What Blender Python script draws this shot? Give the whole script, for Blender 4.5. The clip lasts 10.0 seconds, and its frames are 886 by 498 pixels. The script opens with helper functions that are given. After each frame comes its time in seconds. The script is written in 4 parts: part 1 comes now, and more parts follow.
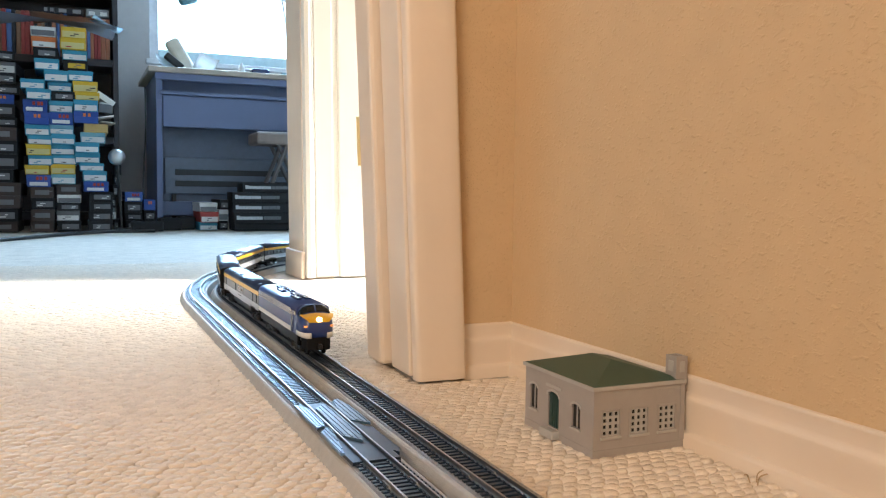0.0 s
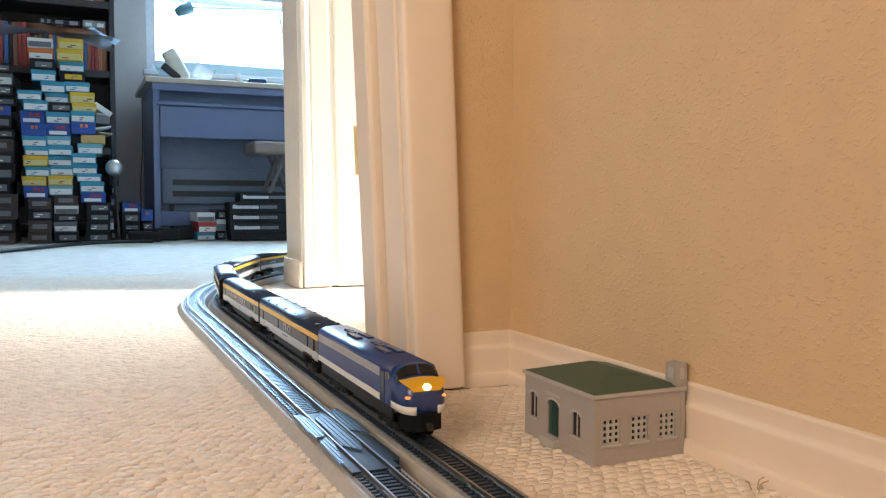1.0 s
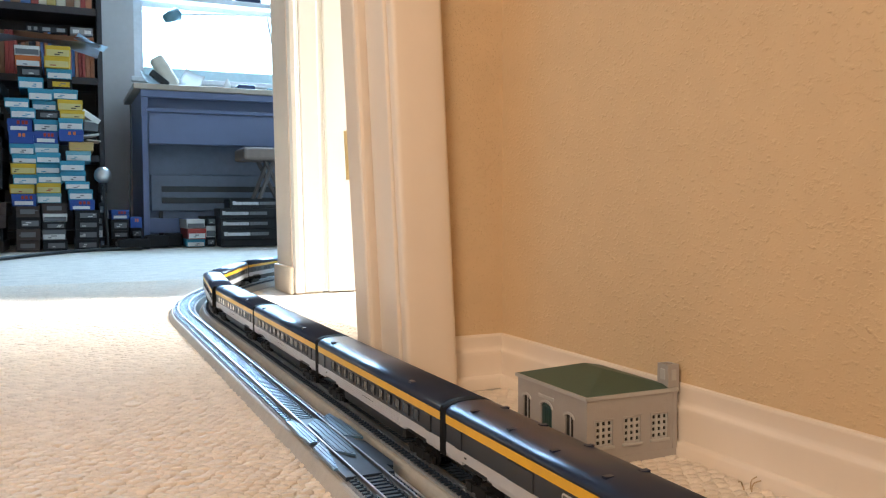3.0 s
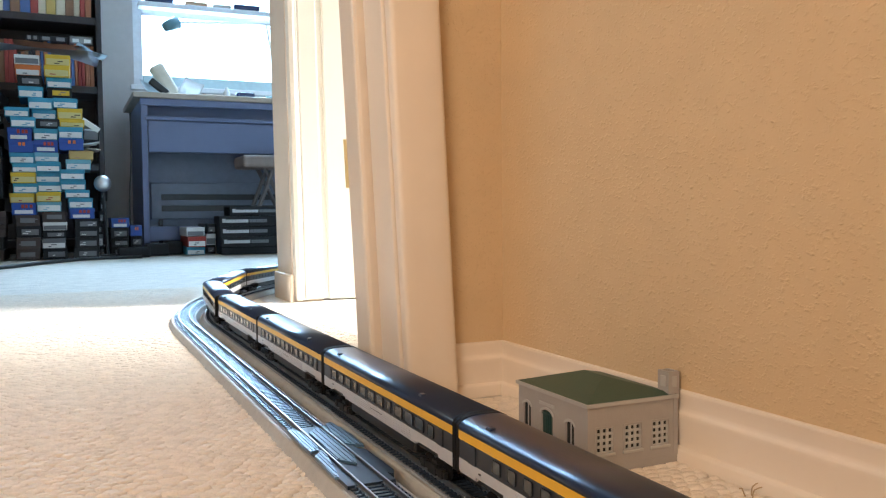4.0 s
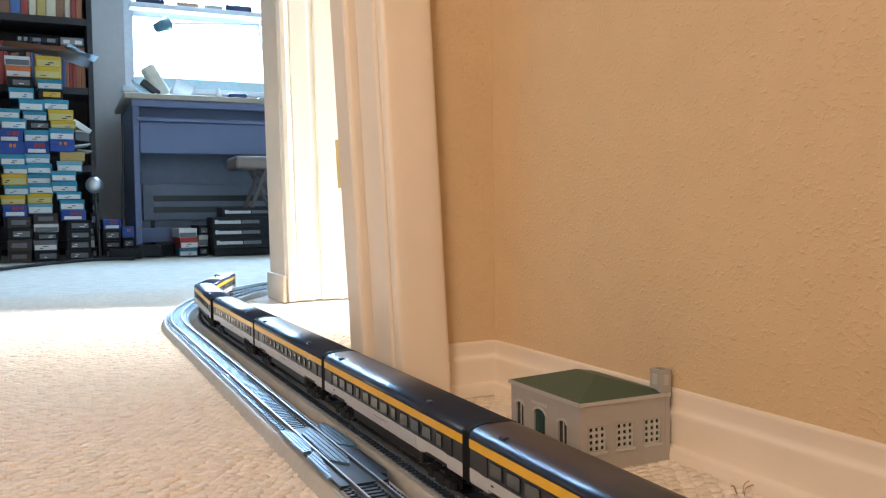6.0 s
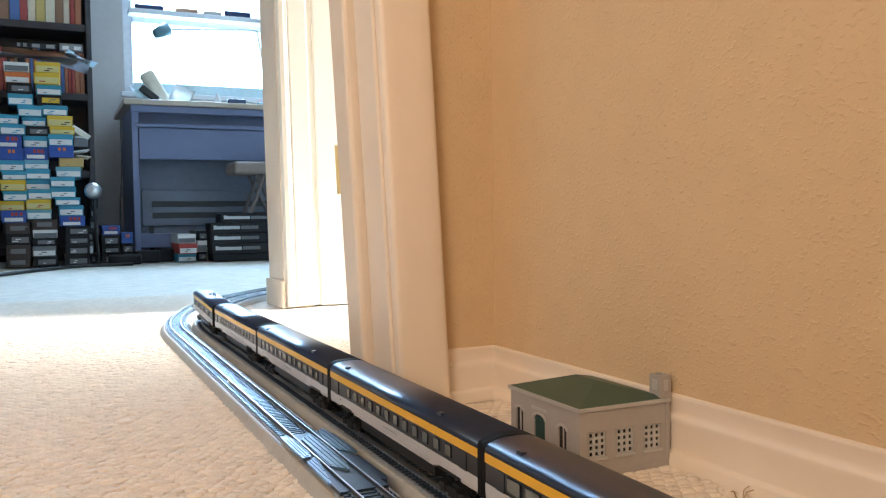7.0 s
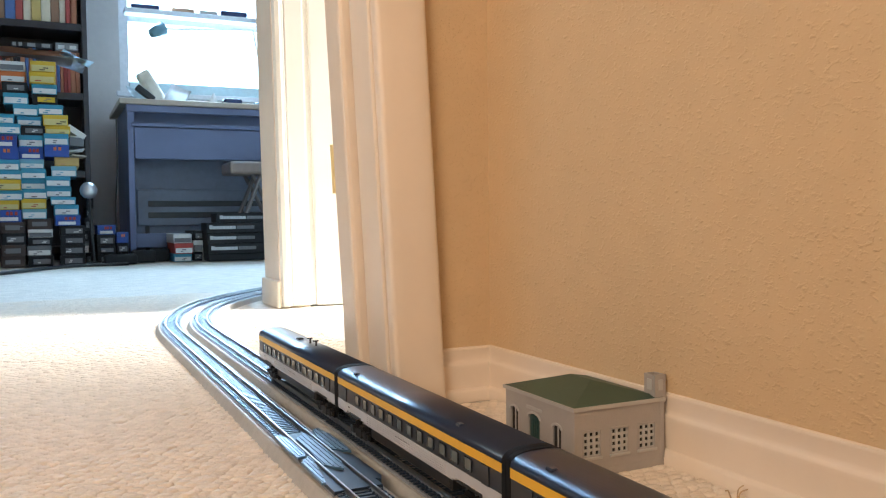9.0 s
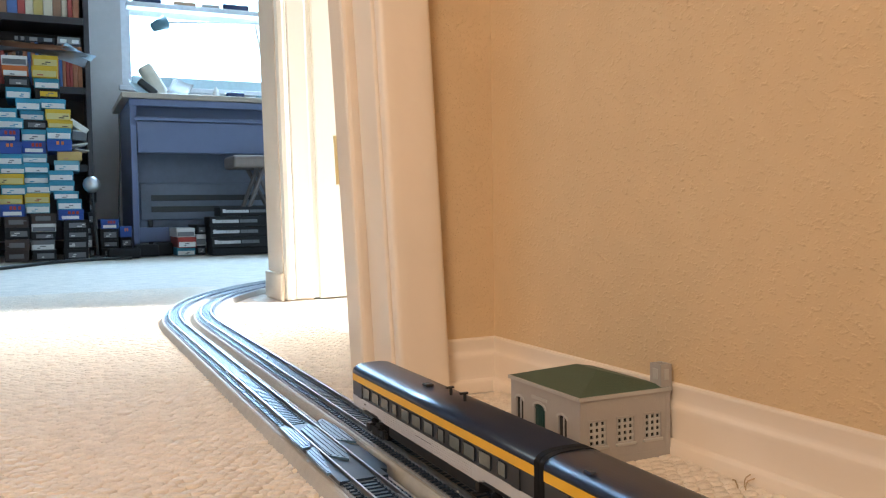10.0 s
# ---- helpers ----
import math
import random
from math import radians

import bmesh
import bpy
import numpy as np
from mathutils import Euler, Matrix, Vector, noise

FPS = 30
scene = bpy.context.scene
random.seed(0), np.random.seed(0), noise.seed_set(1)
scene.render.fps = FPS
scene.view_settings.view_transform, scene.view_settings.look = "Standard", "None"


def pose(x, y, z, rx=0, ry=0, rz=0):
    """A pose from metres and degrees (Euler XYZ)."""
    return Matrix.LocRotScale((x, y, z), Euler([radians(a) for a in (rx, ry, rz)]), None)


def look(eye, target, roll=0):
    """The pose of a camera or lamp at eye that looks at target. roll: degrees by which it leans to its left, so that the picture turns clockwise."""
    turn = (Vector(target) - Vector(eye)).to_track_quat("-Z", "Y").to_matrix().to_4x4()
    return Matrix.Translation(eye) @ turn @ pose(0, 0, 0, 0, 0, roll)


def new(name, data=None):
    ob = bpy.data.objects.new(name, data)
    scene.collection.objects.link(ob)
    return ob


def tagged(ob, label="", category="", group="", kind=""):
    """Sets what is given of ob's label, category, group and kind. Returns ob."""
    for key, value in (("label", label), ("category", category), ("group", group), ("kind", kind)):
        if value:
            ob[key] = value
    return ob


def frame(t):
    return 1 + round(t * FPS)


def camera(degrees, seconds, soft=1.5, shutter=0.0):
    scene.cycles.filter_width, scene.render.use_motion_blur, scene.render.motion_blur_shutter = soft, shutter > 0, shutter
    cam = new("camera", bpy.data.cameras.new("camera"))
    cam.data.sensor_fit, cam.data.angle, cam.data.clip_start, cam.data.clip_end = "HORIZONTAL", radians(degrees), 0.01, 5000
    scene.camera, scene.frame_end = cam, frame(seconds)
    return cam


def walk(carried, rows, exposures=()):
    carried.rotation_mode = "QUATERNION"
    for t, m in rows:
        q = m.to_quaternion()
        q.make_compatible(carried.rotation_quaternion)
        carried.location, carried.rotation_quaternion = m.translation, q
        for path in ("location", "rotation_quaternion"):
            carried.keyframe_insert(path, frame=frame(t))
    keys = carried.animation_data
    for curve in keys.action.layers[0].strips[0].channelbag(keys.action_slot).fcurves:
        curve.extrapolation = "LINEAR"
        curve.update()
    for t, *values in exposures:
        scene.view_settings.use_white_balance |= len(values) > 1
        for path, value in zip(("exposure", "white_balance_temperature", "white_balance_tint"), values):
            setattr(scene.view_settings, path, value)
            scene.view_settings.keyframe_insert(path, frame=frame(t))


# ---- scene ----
cam = camera(56.0, 10.0, soft=1.2)

PATH = [
    (0, (-0.011, 0.043, 0.184), (0.791, 1.87, 0.051), 0.7),
    (0.5, (-0.011, 0.044, 0.184), (0.793, 1.871, 0.061), 0.6),
    (1, (-0.011, 0.044, 0.184), (0.796, 1.87, 0.071), 0.3),
    (1.5, (-0.011, 0.043, 0.184), (0.801, 1.868, 0.076), 0.1),
    (2, (-0.012, 0.043, 0.184), (0.811, 1.863, 0.072), -0.1),
    (2.5, (-0.012, 0.044, 0.183), (0.816, 1.862, 0.073), -0.1),
    (4, (-0.013, 0.042, 0.185), (0.816, 1.86, 0.098), -0.5),
    (4.5, (-0.013, 0.042, 0.185), (0.817, 1.86, 0.097), -0.6),
    (5, (-0.013, 0.043, 0.183), (0.824, 1.858, 0.094), -0.6),
    (5.5, (-0.012, 0.042, 0.184), (0.83, 1.854, 0.093), -0.7),
    (7, (-0.013, 0.041, 0.185), (0.834, 1.852, 0.111), -0.8),
    (7.5, (-0.013, 0.041, 0.184), (0.837, 1.85, 0.104), -0.9),
    (8, (-0.013, 0.041, 0.184), (0.843, 1.847, 0.1), -0.8),
    (8.5, (-0.013, 0.042, 0.184), (0.845, 1.847, 0.103), -0.7),
    (9, (-0.012, 0.041, 0.184), (0.843, 1.848, 0.111), -0.7),
    (9.5, (-0.012, 0.041, 0.183), (0.838, 1.85, 0.104), -0.9),
    (10, (-0.012, 0.044, 0.181), (0.836, 1.853, 0.093), -0.9),
]
walk(cam, [(t, look(eye, target, roll)) for t, eye, target, roll in PATH])

# ---- world and light ----
world = bpy.data.worlds.new("world")
scene.world = world
world.use_nodes = True
wn = world.node_tree
sky = wn.nodes.new("ShaderNodeTexSky")
sky.sky_type, sky.sun_disc, sky.sun_elevation, sky.sun_rotation = "NISHITA", False, radians(42), radians(70)
wn.links.new(sky.outputs[0], wn.nodes["Background"].inputs[0])
wn.nodes["Background"].inputs[1].default_value = 0.12


def area(name, m, sx, sy, watts, colour, spread=180):
    lamp = bpy.data.lights.new(name, "AREA")
    lamp.shape, lamp.size, lamp.size_y, lamp.energy, lamp.color = "RECTANGLE", sx, sy, watts, colour
    lamp.spread = radians(spread)
    ob = new(name, lamp)
    ob.matrix_world = m
    return ob


# daylight in the study window, and in passage and west windows out of view
area("study_window_light", look((1.05, 4.93, 1.62), (0.0, 0.8, 0.0)), 1.3, 1.35, 94, (0.40, 0.67, 1.0), 112)
area("passage_window_light", look((1.86, 1.46, 1.85), (0.66, 1.76, 0.2)), 0.5, 0.9, 13, (1.0, 0.99, 0.95), 38)
# warm hall fill added from the west; no window is known there
area("hall_window_light", look((-2.42, -1.6, 1.65), (0.0, 0.5, 0.1)), 1.5, 1.3, 71, (1.0, 0.815, 0.63))
area("study_west_window_light", look((-2.44, 2.2, 1.45), (0.2, 0.75, 0.1)), 1.1, 1.1, 6, (0.60, 0.80, 1.0))
scene.view_settings.exposure = 0.0

# ---- materials ----


def mat(name, colour, rough=0.5, metal=0.0, vary=0.12, scale=40.0, bump=0.0, bump_scale=200.0, spec=0.5, island=0.0):
    m = bpy.data.materials.new(name)
    m.use_nodes = True
    nt = m.node_tree
    b = nt.nodes["Principled BSDF"]
    b.inputs["Roughness"].default_value, b.inputs["Metallic"].default_value = rough, metal
    b.inputs["Specular IOR Level"].default_value = spec
    tc = nt.nodes.new("ShaderNodeTexCoord")
    noise_a, noise_b = nt.nodes.new("ShaderNodeTexNoise"), nt.nodes.new("ShaderNodeTexNoise")
    noise_a.inputs["Scale"].default_value, noise_b.inputs["Scale"].default_value = scale, scale * 0.13
    noise_a.inputs["Detail"].default_value = 6
    add = nt.nodes.new("ShaderNodeMath")
    add.operation = "ADD"
    ramp = nt.nodes.new("ShaderNodeMapRange")
    ramp.inputs["From Min"].default_value, ramp.inputs["From Max"].default_value = 0.6, 1.4
    ramp.inputs["To Min"].default_value, ramp.inputs["To Max"].default_value = 1 - vary, 1 + vary
    mul = nt.nodes.new("ShaderNodeVectorMath")
    mul.operation = "SCALE"
    mul.inputs[0].default_value = colour
    for n in (noise_a, noise_b):
        nt.links.new(tc.outputs["Object"], n.inputs["Vector"])
    nt.links.new(noise_a.outputs["Fac"], add.inputs[0])
    nt.links.new(noise_b.outputs["Fac"], add.inputs[1])
    nt.links.new(add.outputs[0], ramp.inputs["Value"])
    last = ramp.outputs[0]
    if island:
        geo = nt.nodes.new("ShaderNodeNewGeometry")
        r2 = nt.nodes.new("ShaderNodeMapRange")
        r2.inputs["To Min"].default_value, r2.inputs["To Max"].default_value = 1 - island, 1 + island
        nt.links.new(geo.outputs["Random Per Island"], r2.inputs["Value"])
        m2 = nt.nodes.new("ShaderNodeMath")
        m2.operation = "MULTIPLY"
        nt.links.new(last, m2.inputs[0])
        nt.links.new(r2.outputs[0], m2.inputs[1])
        last = m2.outputs[0]
    nt.links.new(last, mul.inputs["Scale"])
    nt.links.new(mul.outputs[0], b.inputs["Base Color"])
    if bump:
        nb = nt.nodes.new("ShaderNodeTexNoise")
        nb.inputs["Scale"].default_value, nb.inputs["Detail"].default_value = bump_scale, 4
        bp = nt.nodes.new("ShaderNodeBump")
        bp.inputs["Strength"].default_value, bp.inputs["Distance"].default_value = 1.0, bump
        nt.links.new(tc.outputs["Object"], nb.inputs["Vector"])
        nt.links.new(nb.outputs["Fac"], bp.inputs["Height"])
        nt.links.new(bp.outputs[0], b.inputs["Normal"])
    return m


def plaster(name, colour, depth):
    """Painted wall with a knocked-down texture: flattened splashes over a fine grain."""
    m = mat(name, colour, 0.55, vary=0.05, scale=30, spec=0.35)
    nt = m.node_tree
    b = nt.nodes["Principled BSDF"]
    tc = nt.nodes.new("ShaderNodeTexCoord")
    coarse, fine = nt.nodes.new("ShaderNodeTexNoise"), nt.nodes.new("ShaderNodeTexNoise")
    coarse.inputs["Scale"].default_value, coarse.inputs["Detail"].default_value, coarse.inputs["Distortion"].default_value = 330, 2.2, 0.2
    fine.inputs["Scale"].default_value, fine.inputs["Detail"].default_value = 420, 4
    slant = nt.nodes.new("ShaderNodeMapping")
    slant.inputs["Rotation"].default_value, slant.inputs["Scale"].default_value = (radians(42), 0, 0), (1.0, 0.68, 1.0)
    cut = nt.nodes.new("ShaderNodeMapRange")
    cut.interpolation_type = "SMOOTHSTEP"
    cut.inputs["From Min"].default_value, cut.inputs["From Max"].default_value = 0.49, 0.82
    mix = nt.nodes.new("ShaderNodeMath")
    mix.operation, mix.inputs[1].default_value = "MULTIPLY_ADD", 0.35
    bp = nt.nodes.new("ShaderNodeBump")
    bp.inputs["Strength"].default_value, bp.inputs["Distance"].default_value = 0.8, depth
    nt.links.new(tc.outputs["Object"], slant.inputs["Vector"])
    nt.links.new(slant.outputs["Vector"], coarse.inputs["Vector"])
    nt.links.new(tc.outputs["Object"], fine.inputs["Vector"])
    nt.links.new(coarse.outputs["Fac"], cut.inputs["Value"])
    nt.links.new(fine.outputs["Fac"], mix.inputs[0])
    nt.links.new(cut.outputs[0], mix.inputs[2])
    nt.links.new(mix.outputs[0], bp.inputs["Height"])
    nt.links.new(bp.outputs[0], b.inputs["Normal"])
    return m


def glow(name, colour, strength):
    m = bpy.data.materials.new(name)
    m.use_nodes = True
    b = m.node_tree.nodes["Principled BSDF"]
    b.inputs["Base Color"].default_value = (*colour, 1)
    b.inputs["Emission Color"].default_value = (*colour, 1)
    b.inputs["Emission Strength"].default_value = strength
    return m


TAN = plaster("tan_wall_paint", (0.635, 0.462, 0.280), 0.0008)
GREY_WALL = plaster("grey_wall_paint", (0.60, 0.57, 0.57), 0.001)
CEIL = mat("ceiling_paint", (0.8, 0.79, 0.76), 0.8, bump=0.001, bump_scale=90)
TRIM = mat("cream_trim_paint", (0.80, 0.685, 0.565), 0.38, vary=0.06, scale=12, bump=0.0003, bump_scale=60)
DOORW = mat("white_door_paint", (0.82, 0.80, 0.74), 0.4, vary=0.03, scale=10)
CARPET = mat("berber_carpet", (0.74, 0.68, 0.61), 0.95, vary=0.16, scale=160, bump=0.004, bump_scale=190, spec=0.1)
LOOP = mat("berber_loop", (0.83, 0.73, 0.62), 0.95, vary=0.09, scale=420, bump=0.0011, bump_scale=620, spec=0.1, island=0.05)
BALLAST = mat("grey_ballast_plastic", (0.44, 0.42, 0.39), 0.55, vary=0.12, scale=120, bump=0.0004, bump_scale=900, spec=0.3)
SPECK = mat("ballast_grains", (0.26, 0.27, 0.29), 0.7, vary=0.3, scale=1500, bump=0.0008, bump_scale=1600)
# the blue in this black stands for window light mirrored on the ties
TIE = mat("black_tie_plastic_window_sheen", (0.026, 0.036, 0.052), 0.38, vary=0.2, scale=400, spec=0.4)
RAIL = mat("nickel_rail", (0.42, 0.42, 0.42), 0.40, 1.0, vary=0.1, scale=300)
# plates are black plastic; the mirrored window's blue is in the base colour
PLATE = mat("rerailer_plastic_window_sheen", (0.075, 0.140, 0.205), 0.34, vary=0.15, scale=300, spec=0.9)
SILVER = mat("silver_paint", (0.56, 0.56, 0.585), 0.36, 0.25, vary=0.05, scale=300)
# slight blue in this dark roof colour stands for window sheen
ROOF = mat("car_roof_paint_window_sheen", (0.016, 0.020, 0.046), 0.31, vary=0.1, scale=80, spec=0.6)
# window-blue tint put into the reflections of roofs, ties and plates
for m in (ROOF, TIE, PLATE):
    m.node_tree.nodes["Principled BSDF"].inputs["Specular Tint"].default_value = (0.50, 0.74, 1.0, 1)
NAVY = mat("navy_paint", (0.010, 0.022, 0.085), 0.26, vary=0.08, scale=100, spec=0.6)
BLUE = mat("royal_blue_paint", (0.009, 0.034, 0.170), 0.34, vary=0.08, scale=100, spec=0.9)
YELLOW = mat("yellow_paint", (0.72, 0.40, 0.02), 0.35, vary=0.05, scale=100)
BAND = mat("window_band_paint", (0.020, 0.023, 0.030), 0.3, vary=0.1, scale=100)
PANE = mat("smoked_pane", (0.06, 0.07, 0.075), 0.08, vary=0.2, scale=60)
PANE_L = mat("pale_pane", (0.13, 0.145, 0.14), 0.10, vary=0.25, scale=60)
BLACK = mat("black_plastic", (0.014, 0.014, 0.015), 0.45, vary=0.2, scale=200)
RUBBER = mat("black_rubber", (0.008, 0.008, 0.009), 0.75, vary=0.2, scale=200, spec=0.15)
LAMP_ON = glow("headlight_glow", (1.0, 0.80, 0.42), 14)
LAMP_SMALL = glow("number_board_glow", (1.0, 0.36, 0.10), 0.8)
WHITE_P = mat("off_white_paint", (0.74, 0.73, 0.70), 0.35, vary=0.05, scale=100)
STONE = mat("grey_model_wall", (0.375, 0.340, 0.312), 0.55, vary=0.06, scale=90, bump=0.0003, bump_scale=800)
STONE_L = mat("light_grey_model_trim", (0.45, 0.43, 0.405), 0.5, vary=0.05, scale=90)
GREEN = mat("green_model_roof", (0.048, 0.088, 0.060), 0.5, vary=0.1, scale=90, bump=0.0003, bump_scale=900)
DOOR_G = mat("green_model_door", (0.020, 0.055, 0.050), 0.4)
# dark colour standing for the shaded inside behind empty window openings
INSIDE_SHADE = mat("shaded_model_inside", (0.02, 0.018, 0.016), 0.8)
DESKM = mat("grey_blue_desk_paint", (0.125, 0.155, 0.275), 0.42, vary=0.08, scale=12)
DESKT = mat("pale_desk_top", (0.42, 0.34, 0.27), 0.4, vary=0.1, scale=20)
SASH = mat("pale_teal_sash_paint", (0.56, 0.70, 0.73), 0.4)
# this near-black is lifted in the colour for a bluish glare haze
DARKWOOD = mat("black_brown_wood_hazed", (0.032, 0.029, 0.036), 0.4, vary=0.3, scale=30)
FRAME_W = mat("white_window_frame", (0.72, 0.74, 0.78), 0.4)
BRASS = mat("pale_brass", (0.88, 0.76, 0.40), 0.35, 0.5)
STEEL = mat("brushed_steel", (0.55, 0.55, 0.56), 0.3, 1.0)
STOOL = mat("dull_brown_enamel", (0.10, 0.085, 0.08), 0.4, vary=0.1)
SEATM = mat("brown_seat_vinyl", (0.22, 0.165, 0.14), 0.5)
GLASS_SKY = glow("bright_overcast_sky", (0.60, 0.84, 1.0), 4.5)

# ---- mesh helpers ----


def quads(bm, verts, faces):
    vs = [bm.verts.new(v) for v in verts]
    for f in faces:
        bm.faces.new([vs[i] for i in f])
    return vs


def box(bm, x0, x1, y0, y1, z0, z1):
    """A box in world or thing space."""
    v = [(x0, y0, z0), (x1, y0, z0), (x1, y1, z0), (x0, y1, z0), (x0, y0, z1), (x1, y0, z1), (x1, y1, z1), (x0, y1, z1)]
    return quads(bm, v, [(3, 2, 1, 0), (4, 5, 6, 7), (0, 1, 5, 4), (1, 2, 6, 5), (2, 3, 7, 6), (3, 0, 4, 7)])


def rbox(x0, x1, y0, y1, z0, z1, r=0.002, seg=2):
    bm = bmesh.new()
    box(bm, x0, x1, y0, y1, z0, z1)
    bmesh.ops.bevel(bm, geom=bm.edges[:], offset=r, segments=seg, affect="EDGES", profile=0.5)
    return bm


def extrude(bm, ring, along, length, caps=True):
    """A closed ring of (a, b) swept along an axis: 'y' takes (x, z), 'x' takes (y, z)."""
    def at(a, b, s):
        return (a, s, b) if along == "y" else (s, a, b) if along == "x" else (a, b, s)
    n = len(ring)
    lo = [bm.verts.new(at(a, b, length[0])) for a, b in ring]
    hi = [bm.verts.new(at(a, b, length[1])) for a, b in ring]
    for i in range(n):
        bm.faces.new((lo[i], lo[(i + 1) % n], hi[(i + 1) % n], hi[i]))
    if caps:
        bm.faces.new(lo[::-1])
        bm.faces.new(hi)


def cyl(bm, m, r, h, n=16, r2=None):
    bmesh.ops.create_cone(bm, cap_ends=True, segments=n, radius1=r, radius2=r if r2 is None else r2, depth=h, matrix=m)


def rod(a, b, r, n=10):
    bm = bmesh.new()
    a, b = Vector(a), Vector(b)
    q = (b - a).to_track_quat("Z", "Y").to_matrix().to_4x4()
    cyl(bm, Matrix.Translation((a + b) / 2) @ q, r, (b - a).length, n)
    return bm


def mesh(name, bm, material, smooth=False):
    bmesh.ops.recalc_face_normals(bm, faces=bm.faces[:])
    me = bpy.data.meshes.new(name)
    bm.to_mesh(me)
    bm.free()
    for m in (material if isinstance(material, (list, tuple)) else [material]):
        me.materials.append(m)
    if smooth:
        me.polygons.foreach_set("use_smooth", [smooth != "side" or abs(p.normal.y) < 0.5 and len(p.vertices) == 4 and p.area < 0.0014 for p in me.polygons])
    return me


def part(name, bm, material, parent=None, label="", smooth=False):
    ob = new(name, mesh(name, bm, material, smooth))
    if parent is not None:
        ob.parent = parent
    if label:
        ob["label"] = label
    return ob


def thing(name, m, label, category, group="", kind=""):
    ob = new(name)
    ob.empty_display_size = 0.02
    ob.matrix_world = m
    return tagged(ob, label, category, group, kind)


def structure(name, bm, material, label, category, soft_edges=False):
    ob = part(name, bm, material)
    return tagged(softened(ob) if soft_edges else ob, label, category, kind="structure")


def softened(ob, angle=0.75):
    """Rounded mouldings shade smoothly; their sharp arrises stay."""
    for p in ob.data.polygons:
        p.use_smooth = True
    ob.data.set_sharp_from_angle(angle=angle)
    return ob


# ---- the rooms ----
LEAN = math.tan(radians(2.6))  # the door trim stands a little out of plumb
SKEW = 0.0125                  # the long wall runs a little askew
RW, RY = 0.400, 0.800          # face of the long tan wall; face of the wall with the doorway
bm = bmesh.new()
box(bm, -3.2, 2.6, -3.2, 5.2, -0.1, -0.0045)
structure("floor", bm, CARPET, "cream looped berber carpet laid wall to wall", "carpet")
bm = bmesh.new()
box(bm, -3.2, 2.6, -3.2, 5.2, 2.40, 2.5)
structure("ceiling", bm, CEIL, "plain off-white plaster ceiling", "ceiling")
bm = bmesh.new()
box(bm, RW, RW + 0.12, -3.0, RY + 0.11, -0.05, 2.42)
for v in bm.verts:
    v.co.x += (RY - v.co.y) * SKEW
structure("wall_east", bm, TAN, "tan painted wall with knock-down plaster texture", "wall")
bm = bmesh.new()
for v in box(bm, 0.334, RW + 0.002, RY, RY + 0.11, -0.05, 2.42):
    if v.co.x < 0.34:
        v.co.x -= max(v.co.z, 0) * LEAN
box(bm, RW + 0.121, 2.0, RY + 0.02, RY + 0.11, -0.05, 2.42)
box(bm, -3.1, -0.60, RY, RY + 0.11, -0.05, 2.42)
box(bm, -0.60, 0.223, RY, RY + 0.11, 2.075, 2.42)
structure("wall_doorway", bm, TAN, "tan plaster wall with a cased doorway through it", "wall")
bm = bmesh.new()
box(bm, -3.1, RW, -3.1, -3.0, -0.05, 2.42)
structure("wall_south", bm, TAN, "tan painted plaster wall closing the hall", "wall")
# this wall is out of view; its opening is added for the hall fill
bm = bmesh.new()
box(bm, -2.62, -2.5, -3.0, -2.36, -0.05, 2.42)
box(bm, -2.62, -2.5, -0.84, RY, -0.05, 2.42)
box(bm, -2.62, -2.5, -2.36, -0.84, -0.05, 0.98)
box(bm, -2.62, -2.5, -2.36, -0.84, 2.32, 2.42)
structure("wall_west", bm, TAN, "tan plaster wall with an added opening for the hall fill", "wall")
bm = bmesh.new()
box(bm, -2.62, -2.5, RY + 0.11, 1.6, -0.05, 2.42)
box(bm, -2.62, -2.5, 2.8, 5.1, -0.05, 2.42)
box(bm, -2.62, -2.5, 1.6, 2.8, -0.05, 0.85)
box(bm, -2.62, -2.5, 1.6, 2.8, 2.05, 2.42)
structure("wall_study_west", bm, GREY_WALL, "pale grey painted study wall with a window opening", "wall")
# passage: end wall with its window opening
bm = bmesh.new()
box(bm, 1.9, 2.0, RY + 0.11, 1.16, -0.05, 2.42)
box(bm, 1.9, 2.0, 1.76, 1.93, -0.05, 2.42)
box(bm, 1.9, 2.0, 1.16, 1.76, -0.05, 1.38)
box(bm, 1.9, 2.0, 1.16, 1.76, 2.32, 2.42)
structure("wall_passage_end", bm, GREY_WALL, "pale painted wall with a side window", "wall")
# study back wall with the window over the desk
WY = 4.96
bm = bmesh.new()
box(bm, -2.6, 0.365, WY, WY + 0.14, -0.05, 2.42)
box(bm, 1.75, 2.6, WY, WY + 0.14, -0.05, 2.42)
box(bm, 0.365, 1.75, WY, WY + 0.14, -0.05, 0.905)
box(bm, 0.365, 1.75, WY, WY + 0.14, 2.32, 2.42)
structure("wall_study_north", bm, GREY_WALL, "pale grey painted study wall with a window", "wall")
bm = bmesh.new()
box(bm, 2.3, 2.4, 1.8, WY, -0.05, 2.42)
structure("wall_study_east", bm, GREY_WALL, "pale grey painted study wall", "wall")
